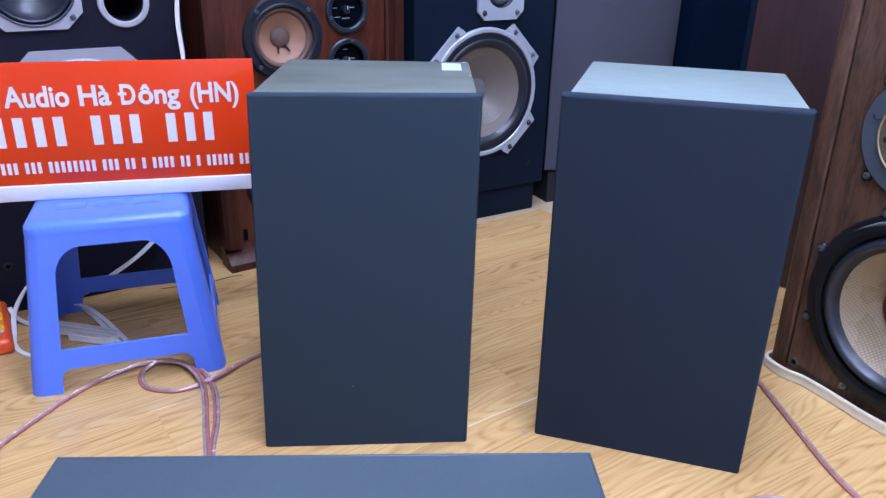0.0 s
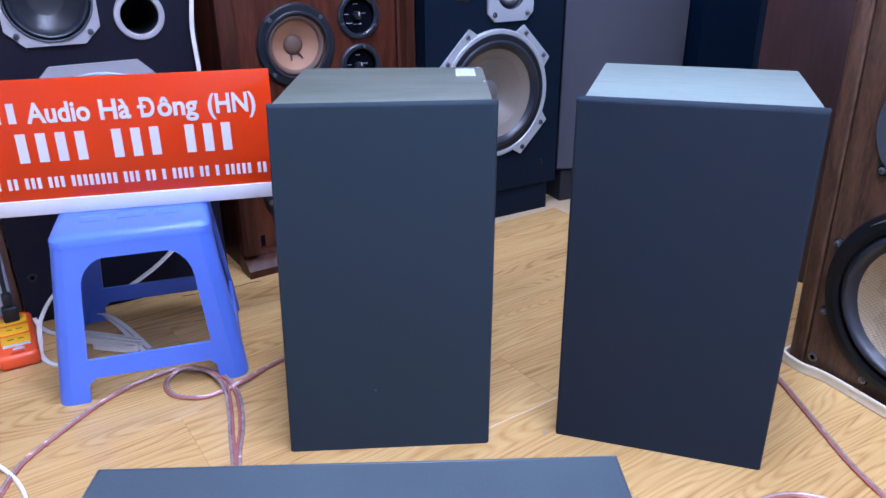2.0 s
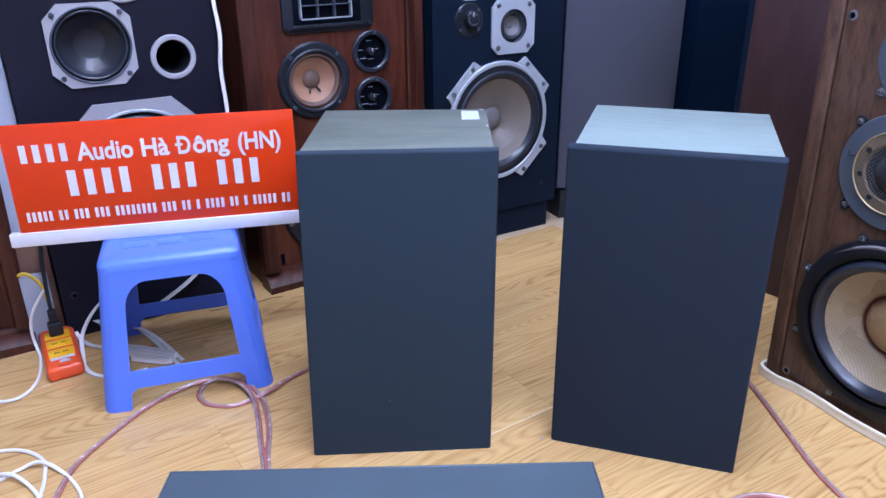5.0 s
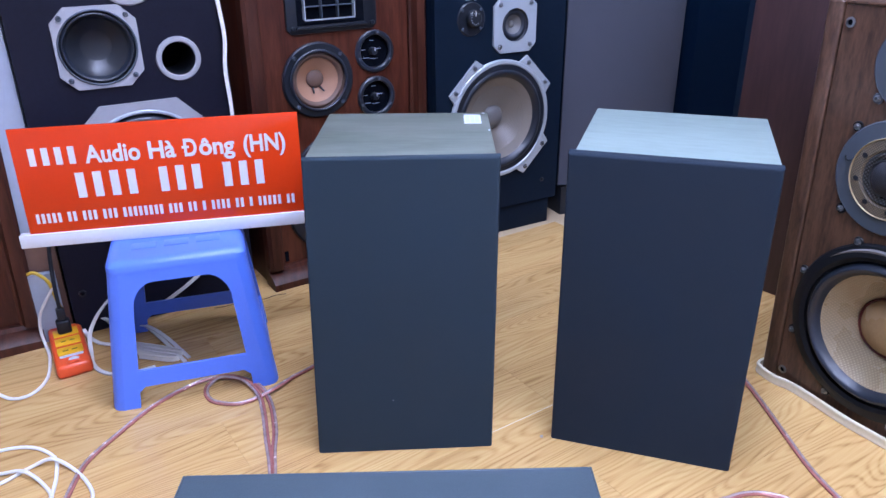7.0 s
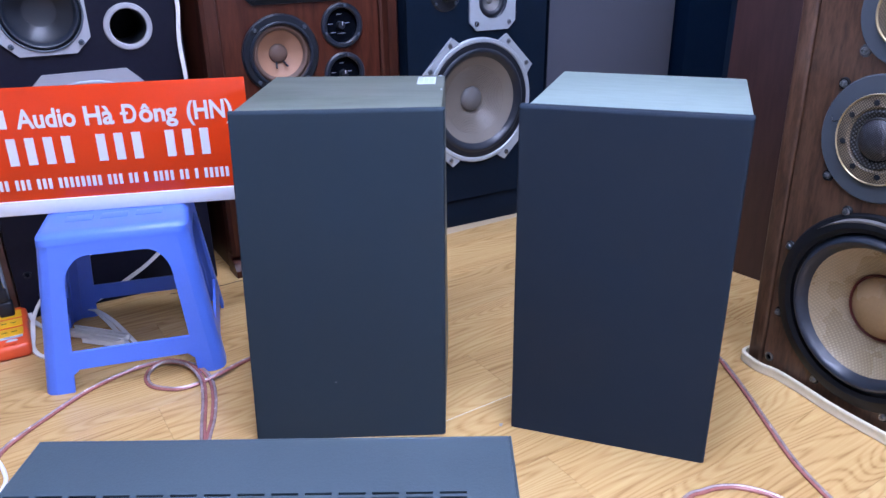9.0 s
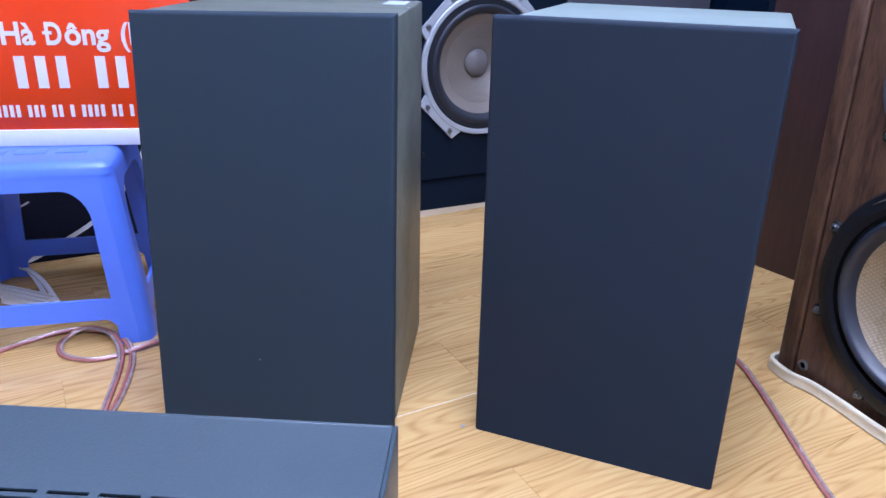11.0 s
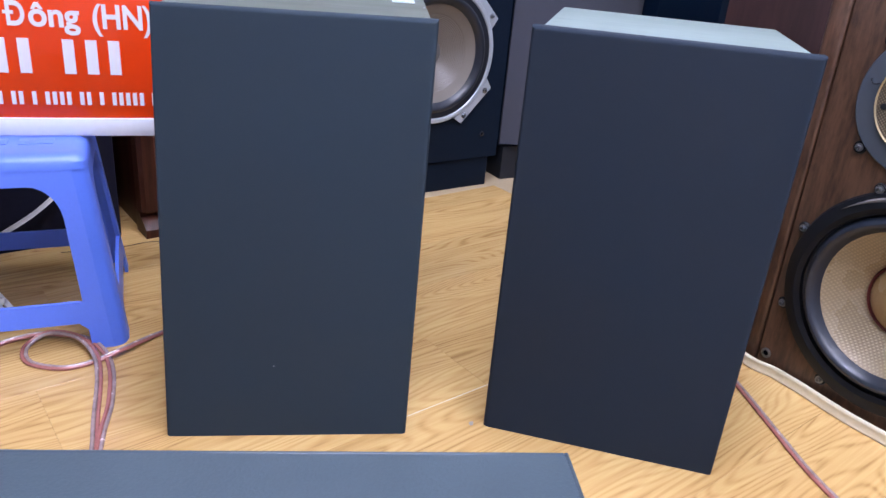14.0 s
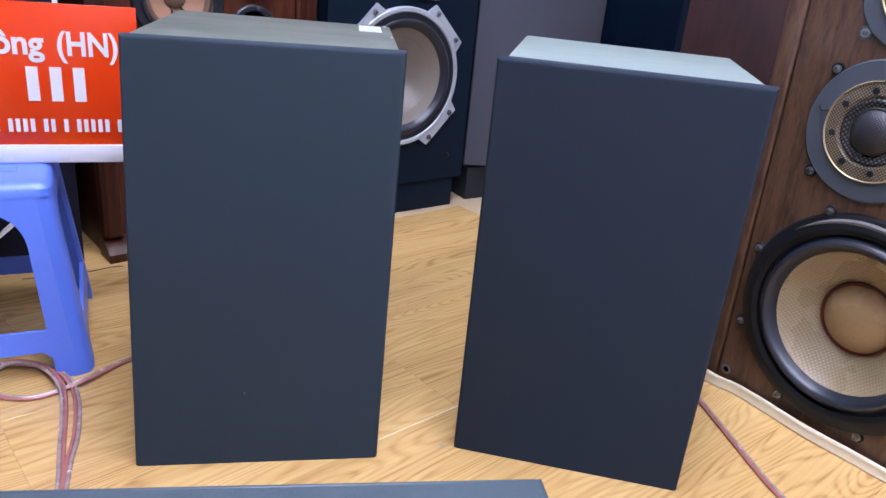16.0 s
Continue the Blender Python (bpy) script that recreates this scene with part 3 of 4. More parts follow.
bars(-0.001, 0.0955, 0.168, 0.203, (4,), "name_bar", gap=0.5)
bars(0.0734, 0.4556, 0.097, 0.149, (4, 3, 3), "number_bar", gap=0.5, space=0.9)
bars(-0.0083, 0.508, 0.049, 0.069, (5, 2, 3, 3, 8, 3, 2, 1, 4, 2, 1, 5, 2), "address_bar", gap=0.42, space=0.8)


# ---------------------------------------------------------------- drive units
def drive_unit(parent, name, u, z, frame_bm, frame_mat, r_out, r_cone, depth, cap_r, cone_mat, cap_mat, surround=RUBBER, y=0.0, ridges=0, label="", roll=0.012, dome=0.45):
    """A cone drive unit: frame, rolled surround, cone and dust cap, sunk behind the baffle."""
    unit = part(name, frame_bm, frame_mat, parent, label)
    lip = r_out - r_cone
    prof = [(r_out - 0.0004, y - 0.003), (r_out - 0.0004, y + 0.004)]
    prof += [(r_out - lip * 0.15 - lip * 0.85 * k / 8, y + 0.006 - roll * math.sin(math.pi * k / 8)) for k in range(9)]
    part("surround", lathe(prof + [(r_cone - 0.002, y + 0.01)], u, z), surround, unit)
    rows = []
    n = 44 if ridges else 8
    for k in range(n + 1):
        f = k / n
        r = r_cone + (cap_r * 0.9 - r_cone) * f
        rows.append((r, y + 0.007 + depth * f ** 0.85 + (0.0013 * (k % 2) if ridges and f > 0.25 else 0)))
    part("cone", lathe(rows, u, z), cone_mat, unit)
    h = cap_r * dome
    cap = [(cap_r, y + 0.007 + depth * 0.93)] + [(cap_r * math.cos(a), y + 0.007 + depth * 0.93 - h * math.sin(a)) for a in np.linspace(0.15, math.pi / 2, 7)]
    cap[-1] = (0, cap[-1][1])
    part("dust_cap", lathe(cap, u, z, 40), cap_mat, unit)
    return unit


def ring_frame(u, z, r_in, r_out, y0, y1, edge=0.003):
    return lathe([(r_in, y1), (r_in, y0 + edge), (r_in + edge, y0), (r_out - edge, y0), (r_out, y0 + edge), (r_out, y1)], u, z, 64, close=True)


def hole(parent, u, z, r=0.008, y=0.0, collar=BLACK):
    socket = part("grille_socket", lathe([(r * 0.55, y + 0.0), (r * 0.6, y - 0.003), (r, y - 0.002), (r, y + 0.002)], u, z, 20), collar, parent)
    part("bore", lathe([(0, y - 0.0005), (r * 0.56, y - 0.0005)], u, z, 16), DARK, socket)


# ---------------------------------------------------------------- black speaker behind the stool
def vinyl_speaker():
    sp = thing("floor_speaker", pose(-0.612, 1.635, 0, 0, 0, 34.1) @ Matrix.Diagonal((1, 1, 0.9915, 1)), "tall black vinyl loudspeaker with pale octagonal driver frames", "loudspeaker")
    cuts = ((0.113, 0.623, 0.038), (-0.049, 0.662, 0.079), (0.012, 0.371, 0.143), (0.03, 0.805, 0.04))
    part("baffle", board_with_holes(-0.214, 0.222, -0.005, 1.05, cuts, 0, 0.018), PURPLE, sp)
    part("cabinet", carcass(-0.214, 0.222, 0.018, 0.36, -0.005, 1.05), PURPLE, sp)
    # midrange
    u, z = -0.049, 0.662
    mid = drive_unit(sp, "midrange_driver", u, z, plate_with_hole(octagon(u, z, 0.0845, 0.0855, 0.031), u, z, 0.079, -0.006, 0.0), WHITE_FRAME, 0.079, 0.063, 0.026, 0.036, CONE_BLACK, CONE_BLACK, y=-0.004, label="midrange driver in a pale octagonal frame", roll=0.009, dome=-0.16)
    part("rim", ring_frame(u, z, 0.0755, 0.0795, -0.0095, -0.005, 0.0015), PLATE, mid)
    for sx, sz in ((-1, -1), (1, -1), (-1, 1), (1, 1)):
        screw(mid, u + sx * 0.065, z + sz * 0.064, -0.006, 0.004, metal=PLATE)
    # port
    port = part("port_ring", ring_frame(0.113, 0.623, 0.037, 0.049, -0.005, 0.0, 0.002), WHITE_FRAME, sp, "pale ring round the bass port")
    part("port_tube", lathe([(0.0372, -0.003), (0.0372, 0.12)], 0.113, 0.623), BLACK, port)
    # woofer
    u, z = 0.012, 0.371
    w = drive_unit(sp, "woofer", u, z, plate_with_hole(octagon(u, z, 0.168, 0.166, 0.085), u, z, 0.143, -0.008, 0.0), WHITE_FRAME, 0.143, 0.11, 0.05, 0.045, CONE_BLACK, CONE_BLACK, y=-0.004, label="woofer in a pale octagonal frame")
    part("rim", ring_frame(u, z, 0.14, 0.148, -0.011, -0.007, 0.002), SILVER, w)
    for a in (38, 142, 218, 322):
        screw(w, u + 0.163 * math.cos(radians(a)), z + 0.158 * math.sin(radians(a)), -0.008, 0.005, metal=PLATE)
    # tweeter
    u, z = 0.03, 0.805
    t = drive_unit(sp, "tweeter", u, z, ring_frame(u, z, 0.04, 0.062, -0.006, 0.0), WHITE_FRAME, 0.04, 0.025, 0.008, 0.018, CONE_BLACK, CONE_BLACK, y=-0.003, label="small tweeter in a pale ring", roll=0.004)
    hole(sp, -0.186, 0.106, 0.009)


vinyl_speaker()


# ---------------------------------------------------------------- rosewood pair with horn
def horn_speaker(m, label):
    sp = thing("horn_speaker", m, label, "loudspeaker", "rosewood horn loudspeakers")
    x0, x1, top = -0.172, 0.312, 1.0
    xi0, xi1 = x0 + 0.045, x1 - 0.043
    part("cabinet", carcass(x0 + 0.004, x1 - 0.004, 0.0122, 0.42, -0.005, top), ROSEWOOD, sp)
    cuts = ((0.009, 0.5255, 0.074), (0.07, 0.215, 0.151), (0.169, 0.581, 0.042), (0.169, 0.463, 0.042))
    part("baffle", board_with_holes(xi0, xi1, 0.05, top, cuts, 0.0, 0.0118), ROSEWOOD, sp, "reddish rosewood front panel")
    for a, b in ((x0, xi0), (xi1, x1)):
        out = a == x0
        sec = [(a, 0.012), (a, -0.022), (a + 0.008, -0.03), (b - 0.012, -0.03), (b - 0.006, -0.012), (b, -0.008), (b, 0.012)] if out else [(a, 0.012), (a, -0.008), (a + 0.006, -0.012), (a + 0.012, -0.03), (b - 0.008, -0.03), (b, -0.022), (b, 0.012)]
        bm = bmesh.new()
        lo = [bm.verts.new((x, y, 0.05)) for x, y in sec]
        hi = [bm.verts.new((x, y, top)) for x, y in sec]
        bm.faces.new(lo)
        bm.faces.new(hi)
        for i in range(len(sec)):
            j = (i + 1) % len(sec)
            bm.faces.new((lo[i], lo[j], hi[j], hi[i]))
        part("side_moulding", bm, TRIMWOOD, sp, "brown hardwood moulding")
    bm = bmesh.new()
    sec = [(0.012, -0.005), (-0.047, -0.005), (-0.05, -0.002), (-0.05, 0.018), (-0.046, 0.022), (-0.034, 0.033), (-0.016, 0.039), (-0.012, 0.049), (0.012, 0.049)]
    lo = [bm.verts.new((x0 - 0.002, y, z)) for y, z in sec]
    hi = [bm.verts.new((x1 + 0.002, y, z)) for y, z in sec]
    bm.faces.new(lo)
    bm.faces.new(hi)
    for i in range(len(sec)):
        j = (i + 1) % len(sec)
        bm.faces.new((lo[i], lo[j], hi[j], hi[i]))
    part("base_moulding", bm, TRIMWOOD, sp, "stepped brown hardwood moulding")
    # horn
    hx0, hx1, hz0, hz1 = -0.062, 0.177, 0.6405, 0.83
    c = 0.012
    pts = [(hx0 + c, hz0), (hx1 - c, hz0), (hx1, hz0 + c), (hx1, hz1 - c), (hx1 - c, hz1), (hx0 + c, hz1), (hx0, hz1 - c), (hx0, hz0 + c)]
    horn = part("horn", prism(pts, -0.008, 0.0, 0.003), BLACK, sp, "black moulded horn")
    gx0, gx1, gz0, gz1 = -0.02, 0.11, 0.672, 0.80
    part("throat", box(gx0 - 0.016, gx1 + 0.03, -0.0095, -0.0082, gz0 - 0.016, gz1 + 0.016), DARK, horn)
    bm = bmesh.new()
    rim = [(gx0 - 0.022, gz0 - 0.02), (gx1 + 0.036, gz0 - 0.02), (gx1 + 0.03, gz0 - 0.012), (gx0 - 0.016, gz0 - 0.012)]
    prism(rim, -0.016, -0.008, 0.002, bm)
    part("lip", bm, BLACK, horn)
    lens = part("lens_frame", box(gx0, gx1, -0.022, -0.0195, gz0, gz0 + 0.003), SILVER, horn, "pale outlined horn lens")
    for i in range(4):
        x = gx0 + (gx1 - gx0) * i / 3
        part("vane", box(x - 0.0013, x + 0.0013, -0.022, -0.0096, gz0 + 0.003, gz1), SILVER if i in (0, 3) else PLATE, lens)
    for i in range(1, 4):
        z = gz0 + 0.032 * i
        part("vane", box(gx0 + 0.0013, gx1 - 0.0013, -0.021, -0.0097, z - 0.001, z + 0.001), PLATE, lens)
    for x in (hx0 + 0.014, hx1 - 0.014):
        for z in (hz0 + 0.014, hz1 - 0.014):
            part("screw", lathe([(0, -0.0125), (0.005, -0.0125), (0.0065, -0.0105), (0.0065, -0.008)], x, z, 14), BLACK, horn)
    # midrange
    u, z = 0.009, 0.5255
    mid = drive_unit(sp, "midrange_driver", u, z, ring_frame(u, z, 0.073, 0.094, -0.009, 0.0, 0.004), BLACK, 0.073, 0.056, 0.019, 0.023, CONE_TAN, CONE_BROWN, y=-0.006, surround=CONE_BROWN, label="tan cone midrange driver in a black ring", roll=0.006)
    part("inner_ring", ring_frame(u, z, 0.07, 0.077, -0.014, -0.008, 0.002), RUBBER, mid)
    for a in (45, 135, 225, 315):
        part("screw", lathe([(0, -0.012), (0.004, -0.012), (0.005, -0.0105), (0.005, -0.009)], u + 0.085 * math.cos(radians(a)), z + 0.085 * math.sin(radians(a)), 12), PLATE, mid)
    for a in (-110, -62):
        d = radians(a)
        p = [(u + r * math.cos(d), 0.012 - 0.018 * (r - 0.024) / 0.02, z + r * math.sin(d)) for r in (0.019, 0.026, 0.034)]
        part("lead_wire", sweep(p, ring_section(0.0022, 6), 3), BLACK, mid)
    # level controls
    for z in (0.581, 0.463):
        dial = part("level_control", ring_frame(0.169, z, 0.041, 0.054, -0.008, 0.0, 0.003), RUBBER, sp, "recessed black level control")
        part("dial_face", lathe([(0, 0.008), (0.0415, 0.008), (0.0415, -0.003)], 0.169, z), DARK, dial)
        part("knob", lathe([(0, -0.006), (0.008, -0.006), (0.0095, -0.004), (0.0095, 0.008)], 0.167, z, 24), BLACK, dial)
        part("pointer", box(0.168, 0.170, -0.0075, -0.0061, z + 0.001, z + 0.0095), WHITE, dial)
        for dx, dz, w in ((-0.024, 0.004, 0.012), (0.019, 0.004, 0.014), (0.0, 0.026, 0.012), (-0.018, -0.017, 0.016), (0.004, -0.02, 0.02)):
            part("scale_mark", box(0.167 + dx - w / 2, 0.167 + dx + w / 2, 0.0072, 0.0078, z + dz - 0.0006, z + dz + 0.0006), PRINT, dial)
        for a in (80, 200, 330):
            part("screw", lathe([(0, -0.011), (0.003, -0.011), (0.004, -0.008)], 0.169 + 0.047 * math.cos(radians(a)), z + 0.047 * math.sin(radians(a)), 10), PLATE, dial)
    # woofer
    u, z = 0.07, 0.215
    w = drive_unit(sp, "woofer", u, z, ring_frame(u, z, 0.15, 0.178, -0.01, 0.0, 0.004), BLACK, 0.15, 0.122, 0.05, 0.045, CONE_TAN, CONE_BROWN, y=-0.006, label="tan cone woofer in a black ring")
    for k in range(8):
        screw(w, u + 0.165 * math.cos(k * math.pi / 4 + 0.3), z + 0.165 * math.sin(k * math.pi / 4 + 0.3), -0.01, 0.005)
    part("port_slot", box(-0.122, -0.112, -0.002, 0.0, 0.056, 0.084), DARK, sp)
    return sp


horn_speaker(pose(-0.256, 1.892, 0, 0, 0, 35.95) @ Matrix.Diagonal((1.029, 1.02, 1.006, 1)), "tall rosewood horn loudspeaker with tan cones and black horn")
horn_speaker(pose(-0.838, 1.464, 0, -1.5, 1.5, 33.9) @ pose(-0.314, 0.05, 0), "tall rosewood loudspeaker with stepped hardwood mouldings, partly seen")


# ---------------------------------------------------------------- black speaker with cast woofer frame
def studio_speaker():
    sp = thing("studio_speaker", pose(0.3645, 2.256, 0, 0, 0, 32.4) @ Matrix.Diagonal((0.992, 1, 1.01, 1)), "tall black loudspeaker with a cast silver woofer frame", "loudspeaker")
    part("baffle", board_with_holes(-0.385, 0.056, 0.078, 1.0, ((-0.169, 0.356, 0.157), (-0.127, 0.618, 0.045)), 0.0, 0.018), SATIN, sp)
    part("cabinet", carcass(-0.385, 0.056, 0.0182, 0.36, 0.078, 1.0), SATIN, sp)
    part("plinth", box(-0.365, 0.034, 0.008, 0.34, -0.006, 0.0775, 0.001), SATIN, sp, "black plinth under the cabinet")
    u, z = -0.169, 0.356
    w = drive_unit(sp, "woofer", u, z, ring_frame(u, z, 0.157, 0.171, -0.01, 0.0, 0.003), SILVER, 0.157, 0.121, 0.04, 0.034, CONE_GREY, CAP_GREY, y=-0.006, ridges=1, label="grey cone woofer in a cast silver frame")
    part("gasket", ring_frame(u, z, 0.136, 0.1575, -0.009, -0.002, 0.002), BLACK, w)
    for mid in (45, 135, 225, 315):
        pts = []
        for a, r in ((-23.5, 0.1715), (-18.5, 0.196), (18.5, 0.196), (23.5, 0.1715)):
            pts.append((u + r * math.cos(radians(mid + a)), z + r * math.sin(radians(mid + a))))
        for a in np.linspace(20, -20, 9):
            pts.append((u + 0.1705 * math.cos(radians(mid + a)), z + 0.1705 * math.sin(radians(mid + a))))
        tab = part("mounting_lug", prism(pts, -0.0085, 0.0), SILVER, w, "flat cast silver lug")
        for a in (-14, 14):
            screw(tab, u + 0.181 * math.cos(radians(mid + a)), z + 0.181 * math.sin(radians(mid + a)), -0.0085, 0.0048)
    u, z = -0.127, 0.618
    t = drive_unit(sp, "midrange_driver", u, z, plate_with_hole(octagon(u, z, 0.0725, 0.074, 0.022), u, z, 0.045, -0.007, 0.0), SILVER, 0.045, 0.027, 0.012, 0.009, CAP_GREY, CAP_GREY, y=-0.004, label="small cone driver on a silver plate", roll=0.004)
    for sx in (-1, 1):
        for sz in (-1, 1):
            screw(t, u + sx * 0.052, z + sz * 0.056, -0.007, 0.0048)
    k = part("level_control", lathe([(0, -0.003), (0.042, -0.003), (0.045, 0.0)], -0.271, 0.642), BLACK, sp, "round black level control")
    part("knob", lathe([(0, -0.02), (0.018, -0.02), (0.021, -0.017), (0.022, -0.003)], -0.268, 0.645, 36), BLACK, k)
    part("pointer", box(-0.2695, -0.2675, -0.0215, -0.0201, 0.652, 0.664), WHITE, k)
    for j in range(10):
        a = radians(-60 - 30 * j * 0.9)
        part("scale_mark", box(-0.268 + 0.0145 * math.cos(a) - 0.0008, -0.268 + 0.0145 * math.cos(a) + 0.0008, -0.0208, -0.0201, 0.645 + 0.0145 * math.sin(a) - 0.0008, 0.645 + 0.0145 * math.sin(a) + 0.0008), LABEL, k)
    for a in (40, 140, 220, 320):
        part("screw", lathe([(0, -0.006), (0.0035, -0.006), (0.0045, -0.003)], -0.271 + 0.038 * math.cos(radians(a)), 0.642 + 0.038 * math.sin(radians(a)), 12), PLATE, k)
    part("badge", box(-0.29, -0.25, -0.002, 0.0, 0.692, 0.699), LABEL, sp, "small pale badge")
    hole(sp, -0.002, 0.144, 0.007)
    hole(sp, -0.335, 0.144, 0.007)


studio_speaker()


# ---------------------------------------------------------------- tall cloth-covered speakers in the corner
def tower(m, w, label, cloth, bevel_w, name="tower_speaker"):
    sp = thing(name, m, label, "loudspeaker")
    part("cabinet", box(0.0, w, 0.03, 0.34, 0.09, 1.15, 0.003), SATIN, sp)
    part("plinth", box(0.012, w - 0.012, 0.02, 0.32, -0.006, 0.0898), BLACK, sp, "black plinth")
    bm = bmesh.new()
    pts = [(0.0, 0.029), (0.0, 0.024), (bevel_w, -0.012), (w - bevel_w, -0.012), (w, 0.024), (w, 0.029)]
    lo = [bm.verts.new((x, y, 0.1)) for x, y in pts]
    hi = [bm.verts.new((x, y, 1.14)) for x, y in pts]
    bm.faces.new(lo)
    bm.faces.new(hi)
    for i in range(len(pts)):
        j = (i + 1) % len(pts)
        bm.faces.new((lo[i], lo[j], hi[j], hi[i]))
    part("grille", bm, cloth, sp, "stretched grille cloth")
    return sp


tower(pose(0.435, 2.31, 0, 0, 0, 26.75), 0.446, "tall loudspeaker with a mauve-grey cloth grille on a black plinth", MAUVE, 0.075)
tower(pose(0.845, 2.537, 0, 0, 0, 26.8), 0.343, "tall loudspeaker with a navy-black cloth grille", NAVY, 0.02)

brown = thing("veneered_speaker", pose(0.811, 1.894, 0, 0, 0, -48.3), "tall dull mahogany loudspeaker cabinet standing beside the walnut one", "loudspeaker")
part("cabinet", box(0.0, 0.36, 0.0, 0.34, 0.0, 1.1, 0.003), MAHOGANY, brown)
part("edge_strip", box(-0.016, -0.0005, 0.003, 0.03, 0.0, 1.1, 0.002), SATIN, brown, "thin black edge strip")


# ---------------------------------------------------------------- walnut speaker
def walnut_speaker():
    sp = thing("walnut_speaker", pose(0.802, 1.371, 0, 0, -0.95, -59.8), "large dark walnut three-way loudspeaker with tan woven woofer", "loudspeaker")
    x0, x1, top = -0.049, 0.385, 0.769
    part("cabinet", carcass(x0 + 0.001, x1 - 0.001, 0.03, 0.38, 0.012, top - 0.001), WALNUT, sp)
    part("baffle", board_with_holes(x0 + 0.0355, x1 - 0.0355, 0.0, top - 0.0065, ((0.167, 0.197, 0.142), (0.1296, 0.485, 0.071), (0.139, 0.676, 0.051)), 0.0, 0.0298), WALNUT, sp, "walnut veneered front panel")
    for a, b in ((x0, x0 + 0.032), (x1 - 0.032, x1)):
        part("edge_strip", box(a, b, -0.003, 0.0296, 0.0, top, 0.006, 3), WALNUT, sp, "rounded walnut edge")
    part("top_strip", box(x0 + 0.033, x1 - 0.033, -0.003, 0.0294, top - 0.006, top, 0.002), WALNUT, sp, "rounded walnut edge")
    part("foot_board", box(x0 + 0.02, x1 - 0.02, 0.042, 0.36, -0.012, 0.0118), BLACK, sp)
    # woofer
    u, z = 0.167, 0.197
    fr = lathe([(0.140, 0.0), (0.140, -0.01), (0.148, -0.0135), (0.159, -0.0115), (0.168, -0.007), (0.1715, 0.0)], u, z, 72, close=True)
    w = drive_unit(sp, "woofer", u, z, fr, CAST, 0.142, 0.113, 0.048, 0.056, WEAVE, CAP_TAN, y=-0.006, label="tan woven cone woofer in a dark cast frame", roll=0.016)
    # pale arc standing in for the light caught by the rim's top
    bm = bmesh.new()
    rim = []
    for k in range(25):
        a = radians(48 + 84 * k / 24)
        wide = 0.0045 * math.sin(math.pi * k / 24) + 0.0004
        rim.append([bm.verts.new((u + r * math.cos(a), y, z + r * math.sin(a))) for r, y in ((0.160 - wide, -0.0117), (0.160, -0.0126), (0.160 + wide * 0.8, -0.0098), (0.160, -0.0088))])
    for p, q in zip(rim, rim[1:]):
        for i in range(4):
            bm.faces.new((p[i], p[(i + 1) % 4], q[(i + 1) % 4], q[i]))
    part("bright_rim", bm, CAP_GREY, w, "painted highlight along the top of the frame's rim")
    part("cap_ring", lathe([(0.0595, 0.040), (0.0575, 0.037), (0.0545, 0.041)], u, z, 56), MAROON, w, "maroon ring round the dust cap")
    for k in range(8):
        a = radians(22.5 + 45 * k)
        lug = part("mounting_lug", lathe([(0, -0.004), (0.008, -0.004), (0.0095, -0.002), (0.0095, 0.0)], u + 0.1745 * math.cos(a), z + 0.1745 * math.sin(a), 20), CAST, w)
        screw(lug, u + 0.1745 * math.cos(a), z + 0.1745 * math.sin(a), -0.004, 0.0044)
    # midrange
    u, z = 0.1296, 0.485
    m = part("midrange_driver", lathe([(0.07, 0.0), (0.07, -0.005), (0.099, -0.005), (0.101, -0.003), (0.101, 0.0)], u, z, 72, close=True), PLATE, sp, "dome midrange behind bronze mesh on a grey plate")
    part("gold_ring", ring_frame(u, z, 0.0696, 0.072, -0.009, -0.004, 0.001), GOLD, m, "thin gold ring")
    part("mesh_guard", lathe([(0.0692, -0.007), (0.052, -0.008), (0.047, -0.0045)], u, z), MESH, m, "bronze wire mesh")
    part("dome_surround", lathe([(0.048, -0.005), (0.044, -0.0085), (0.038, -0.0065), (0.034, -0.005)], u, z), LACE, m)
    part("dome_ring", lathe([(0.0355, -0.0055), (0.034, -0.0085), (0.0325, -0.0065)], u, z), STEEL, m)
    part("dome", lathe([(0.033, -0.006), (0.029, -0.012), (0.02, -0.018), (0.01, -0.0205), (0, -0.021)], u, z), DOME, m, "dark mesh dome")
    for k in range(8):
        a = radians(12 + 45 * k)
        part("mesh_stud", lathe([(0, -0.0095), (0.0045, -0.0092), (0.005, -0.0072)], u + 0.058 * math.cos(a), z + 0.058 * math.sin(a), 14), BLACK, m)
    p = [(u - 0.086, -0.0055, z + 0.022), (u - 0.080, -0.009, z + 0.016), (u - 0.07, -0.0085, z + 0.018)]
    part("lead_wire", sweep(p, ring_section(0.0012, 6), 4), BLACK, m)
    for k in range(4):
        a = radians(45 + 90 * k)
        lug = part("mounting_lug", lathe([(0, -0.003), (0.009, -0.003), (0.010, 0.0)], u + 0.108 * math.cos(a), z + 0.108 * math.sin(a), 18), CAST, m)
        screw(lug, u + 0.108 * math.cos(a), z + 0.108 * math.sin(a), -0.003, 0.0042)
    # tweeter
    u, z = 0.139, 0.676
    t = part("tweeter", lathe([(0.05, 0.0), (0.05, -0.005), (0.077, -0.005), (0.079, -0.003), (0.079, 0.0)], u, z, 64, close=True), PLATE, sp, "dome tweeter behind bronze mesh on a grey plate")
    part("gold_ring", ring_frame(u, z, 0.0488, 0.052, -0.009, -0.004, 0.001), GOLD, t, "thin gold ring")
